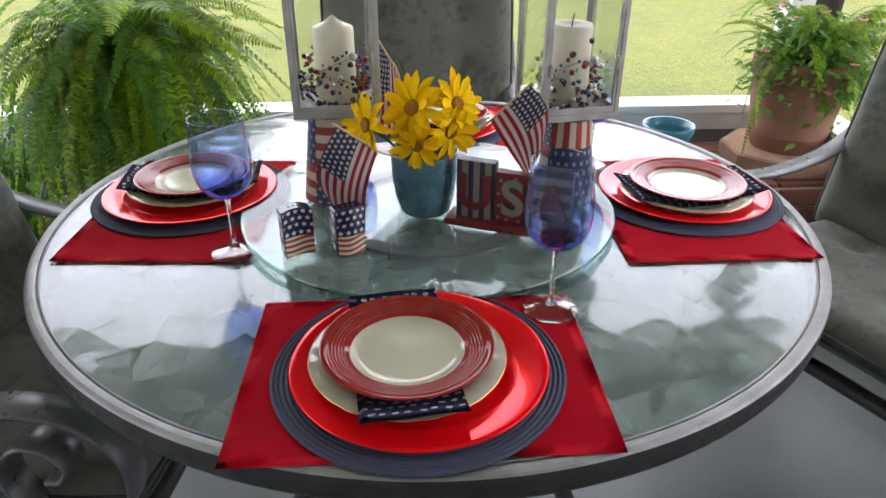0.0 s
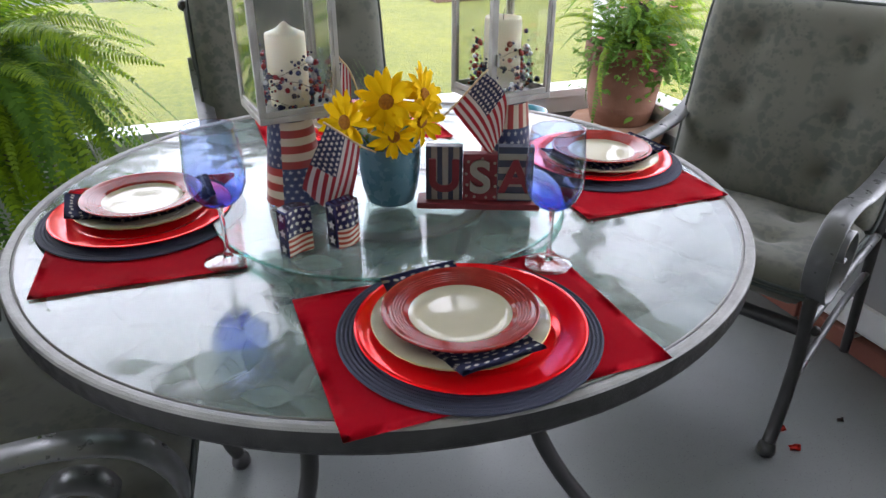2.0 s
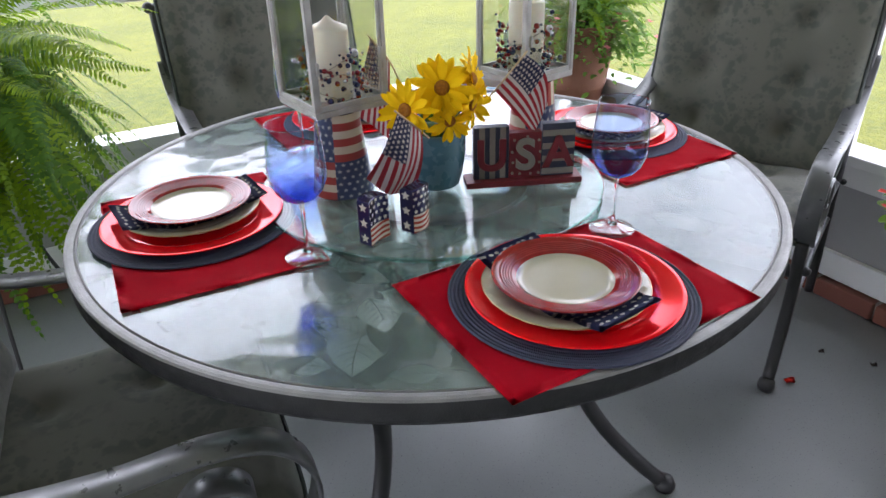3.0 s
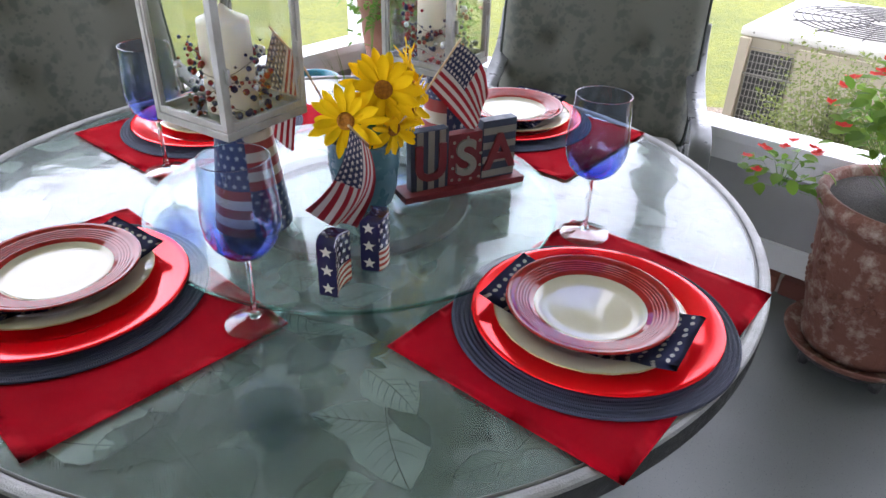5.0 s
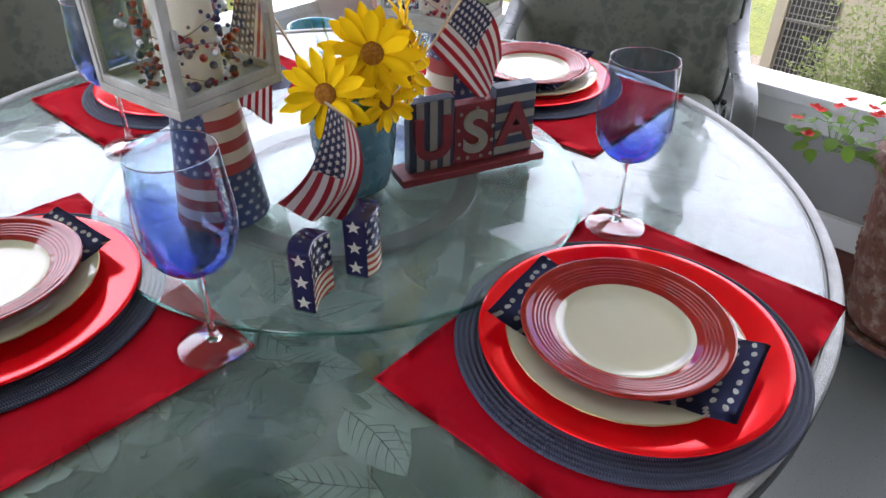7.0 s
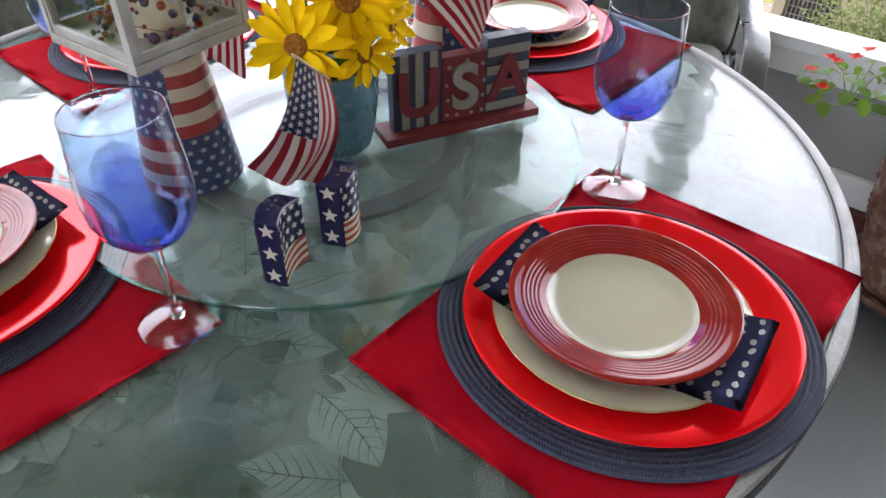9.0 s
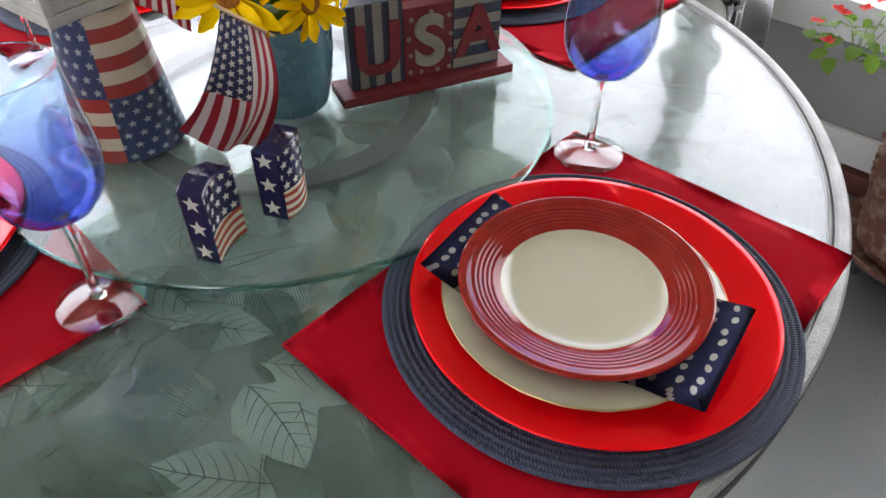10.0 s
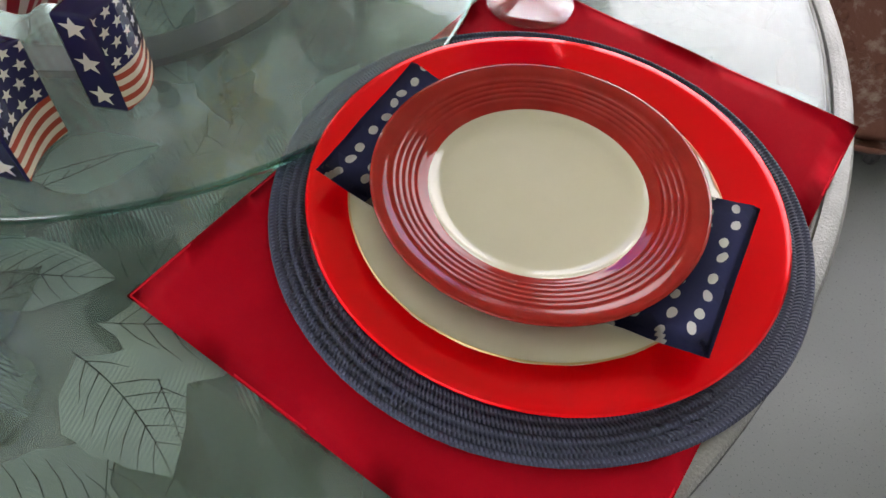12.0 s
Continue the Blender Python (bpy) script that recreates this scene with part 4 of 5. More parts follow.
def daisy(centre, facing, radius, seed, petals=15):
    rd = random.Random(seed)
    fl = thing("yellow_daisy", Matrix.Translation(centre) @ Vector(facing).to_track_quat("Z", "Y").to_matrix().to_4x4(), "yellow silk daisy with a brown centre", "flower", "yellow daisies")
    for ring, (count, reach, lift) in enumerate(((petals, 1.0, 0.10), (petals - 6, 0.82, 0.30))):
        for k in range(count):
            a = 2 * math.pi * k / count + ring * 0.2 + rd.uniform(-0.08, 0.08)
            L, W = radius * reach * rd.uniform(0.88, 1.10), radius * rd.uniform(0.23, 0.31)
            curl = rd.uniform(-0.42, 0.16)
            bm = bmesh.new()
            g = []
            for i in range(8):
                t = i / 7
                w = W * (0.34 + 0.66 * math.sin(math.pi * min(1, t * 0.66 + 0.03))) * (1 if t < 0.66 else 1 - ((t - 0.66) / 0.34) ** 1.7 * 0.82)
                rr = radius * 0.16 + (L - radius * 0.16) * t
                zz = radius * (lift * t + curl * t * t) + radius * 0.05 * rd.uniform(-1, 1) * t
                g.append([bm.verts.new((rr, w * s / 2, zz + radius * 0.06 * (abs(s) ** 1.5) * (1 - t * 0.5))) for s in (-1, -0.35, 0.35, 1)])
            for p, q in zip(g, g[1:]):
                for s in range(3):
                    bm.faces.new((p[s], q[s], q[s + 1], p[s + 1]))
            bmesh.ops.rotate(bm, verts=bm.verts[:], matrix=Matrix.Rotation(a, 3, "Z"))
            part("petal", bm, petal, fl, "", True)
    dome = lathe([(radius * 0.235, 0), (radius * 0.235, radius * 0.07), (radius * 0.18, radius * 0.12), (radius * 0.1, radius * 0.11), (0, radius * 0.09)], 20)
    for v in dome.verts:
        v.co += Vector((0, 0, rd.uniform(-1, 1) * radius * 0.012))
    part("flower_disc", dome, core, fl, "brown disc", True)
    root = fl.matrix_world.inverted() @ Vector((PX + (centre[0] - PX) * 0.3, PY + (centre[1] - PY) * 0.3, SUS + 0.10))
    mid = root * 0.5 + Vector((0, 0, -radius * 0.15))
    part("stem", tube([(0, 0, -0.001), tuple(mid), tuple(root)], 0.0022, n=6, steps=4), fern_dark, fl, "", True)
    return fl


daisy((-0.016, 1.126, 0.966), (-0.50, -0.62, 0.42), 0.060, 1)
daisy((-0.091, 1.126, 0.939), (-0.80, -0.55, 0.20), 0.055, 2, 14)
daisy((0.056, 1.140, 0.968), (0.55, -0.66, 0.28), 0.056, 3)
daisy((-0.010, 1.112, 0.908), (-0.15, -0.95, -0.05), 0.046, 4, 13)
daisy((0.046, 1.126, 0.925), (0.35, -0.90, -0.05), 0.048, 5, 13)

greens = thing("pot_foliage", pose(PX, PY, SUS + 0.10), "dark green silk leaves and grass between the daisies", "leaves")
rg = random.Random(11)
for k in range(14):
    a, l = rg.uniform(0, 2 * math.pi), rg.uniform(0.05, 0.085)
    bm = bmesh.new()
    g = []
    for i in range(6):
        t = i / 5
        w = 0.016 * math.sin(math.pi * (0.08 + 0.9 * t))
        g.append([bm.verts.new((0.012 + l * 0.75 * t, s * w, 0.02 + l * 0.9 * t - l * 0.7 * t * t)) for s in (-1, 0, 1)])
    for p, q in zip(g, g[1:]):
        for s in range(2):
            bm.faces.new((p[s], q[s], q[s + 1], p[s + 1]))
    bmesh.ops.rotate(bm, verts=bm.verts[:], matrix=Matrix.Rotation(a, 3, "Z"))
    part("leaf", bm, fern_dark, greens, "", True)
blades = bmesh.new()
for k in range(26):
    a, l = rg.uniform(1.4, 3.9), rg.uniform(0.09, 0.165)
    d = Vector((math.cos(a), math.sin(a), 0))
    sweep(smooth_line([d * 0.02, d * 0.035 + Vector((0, 0, l * 0.6)), d * rg.uniform(0.05, 0.08) + Vector((0, 0, l))], 3), flat_section(0.002, 0.0006), (-d.y, d.x, 0), blades, lambda t: 1.05 - t)
part("grass_blades", blades, leaf_green, greens, "thin grass blades", True, "stuff")


# ---- stick flags ----
def stick_flag(tip, hoist_end, fly_tip, fly_end, root, amp=0.006, phase=0.0, belly=(0, 0, 0), swell=(0, 0, 0)):
    """A cloth flag whose hoist runs from the stick's tip; its fly hangs between the two fly corners."""
    ob = thing("stick_flag", pose(*root), "small printed flag on a thin wooden stick", "flag", "stick flags")
    o = Vector(root)
    a, b, c, d = (Vector(p) - o for p in (tip, hoist_end, fly_tip, fly_end))
    bm = bmesh.new()
    uvl = bm.loops.layers.uv.verify()
    nu_, nv_ = 20, 14
    nrm = (b - a).cross(c - a).normalized()
    g = []
    for i in range(nu_ + 1):
        u = i / nu_
        g.append([bm.verts.new((a * (1 - u) + c * u) * (1 - w) + (b * (1 - u) + d * u) * w + nrm * amp * u * math.sin(w * 7.5 + u * 2.0 + phase) + Vector(belly) * math.sin(math.pi * u) * (1 - w) + Vector(swell) * math.sin(math.pi * u) * w + Vector((0, 0, -0.006 * math.sin(math.pi * w) * u))) for w in (j / nv_ for j in range(nv_ + 1))])
    for i in range(nu_):
        for j in range(nv_):
            f = bm.faces.new((g[i][j], g[i + 1][j], g[i + 1][j + 1], g[i][j + 1]))
            for loop, (p, q) in zip(f.loops, ((i, j), (i + 1, j), (i + 1, j + 1), (i, j + 1))):
                loop[uvl].uv = (p / nu_, 1 - q / nv_)
    bmesh.ops.solidify(bm, geom=bm.faces[:], thickness=0.0004)
    part("cloth", bm, flag_cloth, ob, "printed flag cloth", True)
    along = (a - b).normalized()
    part("stick", tube([tuple(a + along * 0.008), tuple((a + b) / 2), tuple(b), tuple(b + (Vector((0, 0, 0)) - b) * 0.5), (0, 0, 0)], 0.0018, n=8, steps=4), stick_wood, ob, "", True)
    return ob


stick_flag((-0.134, 1.071, 0.956), (-0.074, 1.100, 0.903), (-0.174, 1.122, 0.824), (-0.102, 1.102, 0.780), (-0.020, 1.165, 0.858), 0.009, belly=(-0.014, -0.030, 0.0), swell=(-0.004, -0.034, 0.012))
stick_flag((0.174, 1.139, 0.998), (0.114, 1.150, 0.935), (0.192, 1.086, 0.916), (0.171, 1.100, 0.852), (0.030, 1.168, 0.858), 0.006, 1.0, belly=(0.020, 0.0, 0.006))
stick_flag((-0.069, 1.305, 1.030), (-0.040, 1.285, 0.985), (-0.100, 1.335, 0.885), (-0.029, 1.332, 0.815), (-0.010, 1.215, 0.858), 0.007, 2.0)

# ---- letter sign ----
sx, sy = 0.916, -0.401
sign = thing("letter_sign", pose(0.152, 1.106, SUS + 0.0005, 0, 0, math.degrees(math.atan2(sy, sx))), "painted wooden block sign with cut letters", "sign")
sign_red, sign_navy, sign_cream = (0.145, 0.010, 0.015), (0.016, 0.022, 0.042), (0.18, 0.168, 0.135)
sign_red_m = varied("sign red paint", sign_red, (0.12, 0.009, 0.012), 0.55, 0, 20, 200, 0.2, 0.001)
sign_cream_m = varied("sign cream paint", sign_cream, (0.18, 0.168, 0.135), 0.6, 0, 20, 200, 0.2, 0.001)
sign_navy_m = varied("sign navy paint", sign_navy, (0.03, 0.04, 0.065), 0.5, 0, 20, 200, 0.2, 0.001)
part("base_board", box((0.232, 0.052, 0.012), (0, 0.0, 0.006), 0.0015), sign_red_m, sign, "red painted base board")
th, f0 = 0.020, -0.010
ublock = part("letter_block", box((0.069, th, 0.106), (-0.0645, 0, 0.0655), 0.001), sign_navy_m, sign, "navy and cream striped block")
for k in range(3):
    part("stripe", box((0.011, 0.0016, 0.104), (-0.083 + k * 0.0205, f0 - 0.0008, 0.0655)), sign_cream_m, ublock)
sblock = part("letter_block", box((0.064, th, 0.092), (0.0025, 0, 0.0585), 0.001), sign_red_m, sign, "red dotted block")
dotbm = bmesh.new()
for k, (x, z) in enumerate(((-0.025, 0.022), (-0.024, 0.044), (-0.026, 0.066), (-0.022, 0.090), (0.028, 0.020), (0.029, 0.042), (0.030, 0.064), (0.027, 0.088), (0.004, 0.096), (-0.010, 0.020), (0.012, 0.019))):
    bmesh.ops.create_cone(dotbm, cap_ends=True, segments=12, radius1=0.0028, radius2=0.0028, depth=0.0012, matrix=pose(x + 0.0025, f0 - 0.0006, z, 90))
part("dots", dotbm, sign_cream_m, sblock, "", False, "stuff")
ablock = part("letter_block", box((0.066, th, 0.107), (0.0685, 0, 0.066), 0.001), sign_navy_m, sign, "navy and cream barred block")
for k in range(4):
    part("stripe", box((0.064, 0.0016, 0.012), (0.0685, f0 - 0.0008, 0.022 + k * 0.0262)), sign_cream_m, ablock)


def letter(ch, x, z, size, material, parent):
    data = bpy.data.curves.new("letter", "FONT")
    data.body, data.size, data.extrude, data.offset = ch, size, 0.0025, 0.0022
    data.align_x, data.align_y = "CENTER", "CENTER"
    data.materials.append(material.m)
    ob = new("letter", data)
    ob.parent = parent
    ob.matrix_local = pose(x, f0 - 0.0036, z, 90)
    return ob


letter("U", -0.0645, 0.060, 0.088, sign_red_m, ublock)
letter("S", 0.0025, 0.058, 0.088, sign_cream_m, sblock)
letter("A", 0.0685, 0.060, 0.088, sign_red_m, ablock)


# ---- shakers ----
def shaker(x, y, rz, bow):
    ob = thing("salt_shaker", pose(x, y, SUS + 0.0005, 0, 0, rz), "glazed ceramic shaker shaped as a waving starred banner", "shaker", "flag shakers")
    w, d, h = 0.050, 0.028, 0.080
    bm = bmesh.new()
    uvl = bm.loops.layers.uv.verify()
    nx, nz = 10, 8

    def at(u, v, side):
        wave = bow * math.sin(math.pi * u)
        return ((u - 0.5) * w, side * d / 2 - wave, v * h + 0.003 * math.sin(u * math.pi) * (v > 0.5))

    rim_ = []
    grids = {}
    for side in (-1, 1):
        grids[side] = [[bm.verts.new(at(i / nx, j / nz, side)) for i in range(nx + 1)] for j in range(nz + 1)]
        for j in range(nz):
            for i in range(nx):
                q = [grids[side][j][i], grids[side][j][i + 1], grids[side][j + 1][i + 1], grids[side][j + 1][i]]
                s = [(i, j), (i + 1, j), (i + 1, j + 1), (i, j + 1)]
                f = bm.faces.new(q if side < 0 else q[::-1])
                f.material_index = 1
                for loop, (a, b) in zip(f.loops, s if side < 0 else s[::-1]):
                    loop[uvl].uv = (a / nx, b / nz)
    for i_, m_ in ((0, 2), (nx, 2)):
        for j in range(nz):
            f = bm.faces.new((grids[1][j][i_], grids[-1][j][i_], grids[-1][j + 1][i_], grids[1][j + 1][i_]))
            f.material_index = m_
            for loop, (a, b) in zip(f.loops, ((0, j), (1, j), (1, j + 1), (0, j + 1))):
                loop[uvl].uv = (a, b / nz)
    for j_ in (0, nz):
        for i in range(nx):
            bm.faces.new((grids[-1][j_][i], grids[-1][j_][i + 1], grids[1][j_][i + 1], grids[1][j_][i]))
    bmesh.ops.recalc_face_normals(bm, faces=bm.faces[:])
    body = part("shaker_body", bm, [shaker_mat, shaker_face, shaker_side], ob)
    bev = body.modifiers.new("edges", "BEVEL")
    bev.width, bev.segments, bev.limit_method = 0.0028, 3, "ANGLE"
    holes = bmesh.new()
    for k in range(3):
        bmesh.ops.create_cone(holes, cap_ends=True, segments=10, radius1=0.0016, radius2=0.0016, depth=0.001, matrix=pose(-0.008 + 0.008 * k, -bow * 0.9, h + 0.0034))
    part("pour_holes", holes, wire, ob)
    return ob


shaker(-0.207, 1.034, 24, -0.006)
shaker(-0.126, 1.040, 27, 0.007)

# ---- cushioned chairs ----
def pad(w, d, t, tufts, sag=0.012):
    """A stuffed cushion in local x, y with its face up; dents at the tufts."""
    bm = bmesh.new()
    nx, ny = 30, 30
    top, bot = [], []
    for j in range(ny + 1):
        rt, rb = [], []
        for i in range(nx + 1):
            u, v = i / nx * 2 - 1, j / ny * 2 - 1
            k = 0.10
            x, y = w / 2 * u * (1 - k * 0.25 * v ** 8), d / 2 * v * (1 - k * 0.25 * u ** 8)
            edge_ = max(abs(u), abs(v))
            z = t / 2 * (1 - max(0, (edge_ - 0.80) / 0.20) ** 2.4 * 0.85)
            dent = sum(math.exp(-((x - a) ** 2 + (y - b) ** 2) / 0.0011) + 0.35 * math.exp(-((x - a) ** 2 + (y - b) ** 2) / 0.008) for a, b in tufts)
            wob_ = 0.004 * noise.noise(Vector((x * 9, y * 9, t * 50)))
            rt.append(bm.verts.new((x, y, z - sag * 1.9 * dent + wob_)))
            rb.append(bm.verts.new((x, y, -z)))
        top.append(rt)
        bot.append(rb)
    for j in range(ny):
        for i in range(nx):
            bm.faces.new((top[j][i], top[j][i + 1], top[j + 1][i + 1], top[j + 1][i]))
            bm.faces.new((bot[j][i], bot[j + 1][i], bot[j + 1][i + 1], bot[j][i + 1]))
    ring = [(0, i) for i in range(nx)] + [(j, nx) for j in range(ny)] + [(ny, i) for i in range(nx, 0, -1)] + [(j, 0) for j in range(ny, 0, -1)]
    for (a, b), (c, e) in zip(ring, ring[1:] + ring[:1]):
        bm.faces.new((top[a][b], bot[a][b], bot[c][e], top[c][e]))
    line = [top[a][b].co.copy() for a, b in ring]
    low = [bot[a][b].co.copy() for a, b in ring]
    return bm, line + line[:1], low + low[:1]


SW = 0.302
arm_line = [(-0.36, 0.80), (-0.33, 0.745), (-0.26, 0.690), (-0.14, 0.652), (0.02, 0.640), (0.15, 0.650), (0.235, 0.632), (0.280, 0.575), (0.284, 0.508), (0.255, 0.450), (0.198, 0.428), (0.138, 0.448), (0.098, 0.500), (0.100, 0.552), (0.134, 0.586), (0.176, 0.582), (0.197, 0.552), (0.184, 0.527), (0.162, 0.526)]


def patio_chair(m, label):
    ob = thing("patio_chair", m, label, "chair", "cushioned patio chairs")
    for s in (-1, 1):
        x = s * SW
        part("armrest", sweep(smooth_line([(x, y, z) for y, z in arm_line], 5), flat_section(0.054, 0.008), (1, 0, 0)), arm_paint, ob, "wide pewter arm ending in a scroll", True)
        fl = part("front_leg", tube([(x, 0.262, 0.452), (x, 0.258, 0.40), (x, 0.238, 0.32), (x, 0.242, 0.20), (x, 0.268, 0.08), (x, 0.286, 0.035)], 0.0165, n=10, side=(1, 0, 0)), steel, ob, "", True)
        part("foot_cap", lathe([(0, 0), (0.020, 0), (0.024, 0.010), (0.021, 0.030), (0.012, 0.040), (0, 0.041)], 16, at=(x, 0.290, 0)), steel, fl, "", True)
        part("rear_leg", tube([(x, -0.330, 0.0), (x, -0.315, 0.12), (x, -0.285, 0.30), (x, -0.275, 0.45), (x, -0.310, 0.62), (x, -0.375, 0.86), (x, -0.400, 0.96)], 0.0145, n=10, side=(1, 0, 0)), steel, ob, "", True)
        part("seat_rail", tube([(x, 0.25, 0.375), (x, 0.0, 0.405), (x, -0.275, 0.425)], 0.0125, n=10, side=(1, 0, 0)), arm_paint, ob, "", True)
        part("stretcher", tube([(x, 0.243, 0.19), (x, 0.10, 0.235), (x, -0.08, 0.285), (x, -0.286, 0.300)], 0.0105, n=8, side=(1, 0, 0)), arm_paint, ob, "", True)
        for spot, r_ in (((x + s * 0.022, 0.243, 0.365), 0.013), ((x + s * 0.020, -0.275, 0.43), 0.010)):
            kn = bmesh.new()
            ball(kn, spot, r_, 10)
            part("knob", kn, steel, ob, "", True)
    for y, z in ((0.235, 0.352), (-0.270, 0.385)):
        part("cross_bar", tube([(-SW, y, z), (0, y, z - 0.004), (SW, y, z)], 0.019 if y > 0 else 0.012, n=8, side=(0, 0, 1)), steel, ob, "", True)
    part("back_bar", tube([(-SW, -0.400, 0.955), (-0.1, -0.405, 0.965), (0.1, -0.405, 0.965), (SW, -0.400, 0.955)], 0.0145, n=8, side=(0, 0, 1)), steel, ob, "", True)
    for s in (-1, 1):
        cap = bmesh.new()
        ball(cap, (s * (SW + 0.012), -0.401, 0.957), 0.018, 10)
        part("end_cap", cap, steel, ob, "", True)
    seat, line, low = pad(0.585, 0.52, 0.095, [(-0.12, 0.06), (0.12, 0.06), (-0.12, -0.13), (0.12, -0.13)])
    sc = part("seat_cushion", seat, cushion, ob, "grey-green floral damask seat cushion", True)
    sc.matrix_local = pose(0, 0.015, 0.445, 2)
    part("piping", sweep(line, round_section(0.005, 6), (0, 0, 1), sweep(low, round_section(0.005, 6), (0, 0, 1))), piping_mat, sc, "", True)
    back, line, low = pad(0.61, 0.585, 0.10, [(x, y) for x in (-0.14, 0.14) for y in (-0.17, 0.0, 0.16)], 0.016)
    bc = part("back_cushion", back, cushion, ob, "tufted floral damask back cushion", True)
    bc.matrix_local = pose(0, -0.262, 0.735, -78)
    part("piping", sweep(line, round_section(0.0055, 6), (0, 0, 1), sweep(low, round_section(0.0055, 6), (0, 0, 1))), piping_mat, bc, "", True)
    return ob


patio_chair(pose(1.044, 1.344, 0, 0, 0, 115), "dark metal patio chair with grey-green floral cushions, turned aside")
patio_chair(pose(0.020, 2.060, 0, 0, 0, 180), "dark metal patio chair with floral cushions by the low wall")
patio_chair(pose(-0.682, 1.122, 0, 0, 0, -97), "dark metal patio chair with floral cushions beside the fern")


# ---- plants ----
def frond_mesh(length, droop, rise, seed, width=0.055, pairs=26):
    """An arching fern frond along +x: a thin rib with paired leaflets."""
    rf = random.Random(seed)
    verts, faces = [], []
    line = []
    for i in range(pairs + 1):
        t = i / pairs
        line.append(Vector((length * (t - 0.25 * droop * t * t), 0.03 * math.sin(t * 3 + seed), rise * math.sin(min(1, t * 1.25) * math.pi / 2) - droop * length * t ** 2.2)))

    def quad(*p):
        b = len(verts)
        verts.extend(tuple(q) for q in p)
        faces.append(tuple(range(b, b + len(p))))

    for i in range(pairs):
        a, b = line[i], line[i + 1]
        w = Vector((0, 0.0012, 0))
        quad(a - w, b - w * 0.8, b + w * 0.8, a + w)
        t = i / pairs
        if t < 0.06:
            continue
        size = width * (math.sin(math.pi * (0.12 + 0.88 * t)) ** 0.7 + 0.06) * rf.uniform(0.85, 1.1)
        d = (b - a).normalized()
        for s in (-1, 1):
            out = (Vector((0, s, 0)) + d * 0.25 + Vector((0, 0, rf.uniform(-0.35, 0.05)))).normalized()
            h = (b - a).length * 0.46
            tip = a + out * size + Vector((0, 0, -0.14 * size))
            midp = a + out * size * 0.5
            quad(a - d * h * 0.6, midp - d * h * 0.9, tip, midp + d * h * 0.9, a + d * h * 0.6)
    return verts, faces


def fern(x, y, z, count, reach, name_label, seed, droop=(0.7, 1.25), material=None, low=0.0, spray=0):
    rf = random.Random(seed)
    ob = thing("boston_fern", pose(x, y, z), name_label, "fern")
    kinds = []
    for k in range(7):
        v, f = frond_mesh(1.0, rf.uniform(*droop), rf.uniform(0.22, 0.58), seed * 10 + k, 0.058, 58)
        kinds.append(raw("frond", v, f, material or (fern_dark if k % 2 else fern_green), ob))
    for k in range(count):
        src = kinds[k % 7]
        fr = src if k < 7 else same(src, ob)
        size = reach * rf.uniform(0.6, 1.08)
        fr.matrix_local = pose(rf.gauss(0, 0.03), rf.gauss(0, 0.03), rf.uniform(-0.02, 0.03) - low * rf.random(), rf.uniform(-22, 22), rf.uniform(-28, 22), 360 * k * 0.381966 + rf.uniform(-12, 12)) @ Matrix.Diagonal((size, size, size, 1))
    for k in range(spray):
        v, f = frond_mesh(1.0, rf.uniform(0.10, 0.42), rf.uniform(0.02, 0.25), seed * 50 + k, 0.080, 54)
        fr = raw("frond", v, f, fern_green, ob)
        size = reach * rf.uniform(0.75, 1.1)
        fr.matrix_local = pose(rf.gauss(0, 0.03), rf.gauss(0, 0.03), rf.uniform(-0.04, 0.10), rf.uniform(-30, 30), rf.uniform(-38, 6), rf.uniform(-65, 60)) @ Matrix.Diagonal((size, size, size, 1))
    return ob


FX, FY = -0.875, 2.22
stand = thing("plant_stand", pose(FX, FY, 0), "dark wire plant stand holding the fern", "stand")
for k in range(3):
    a = 2 * math.pi * k / 3 + 0.4
    c, s = math.cos(a), math.sin(a)
    part("stand_leg", tube([(c * 0.21, s * 0.21, 0), (c * 0.16, s * 0.16, 0.20), (c * 0.11, s * 0.11, 0.40), (c * 0.145, s * 0.145, 0.58)], 0.006, n=8, side=(-s, c, 0)), steel, stand, "", True)
part("hoop", sweep([Vector((0.147 * math.cos(2 * math.pi * k / 32), 0.147 * math.sin(2 * math.pi * k / 32), 0.58)) for k in range(33)], round_section(0.006, 8), (0, 0, 1)), steel, stand, "", True)
part("shelf_plate", lathe([(0, 0.572), (0.146, 0.572), (0.146, 0.578), (0, 0.578)], 32), steel, stand)
fpot = thing("hanging_planter", pose(FX, FY, 0.579), "green plastic planter hidden under the fern", "planter")
part("planter_body", lathe([(0, 0), (0.10, 0), (0.135, 0.17), (0.142, 0.175), (0.142, 0.19), (0.13, 0.19), (0.125, 0.165), (0, 0.165)], 32), steel, fpot, "", True)
fern(FX, FY, 0.84, 300, 0.55, "large drooping bright green fern filling its stand", 3, low=0.16, spray=22)


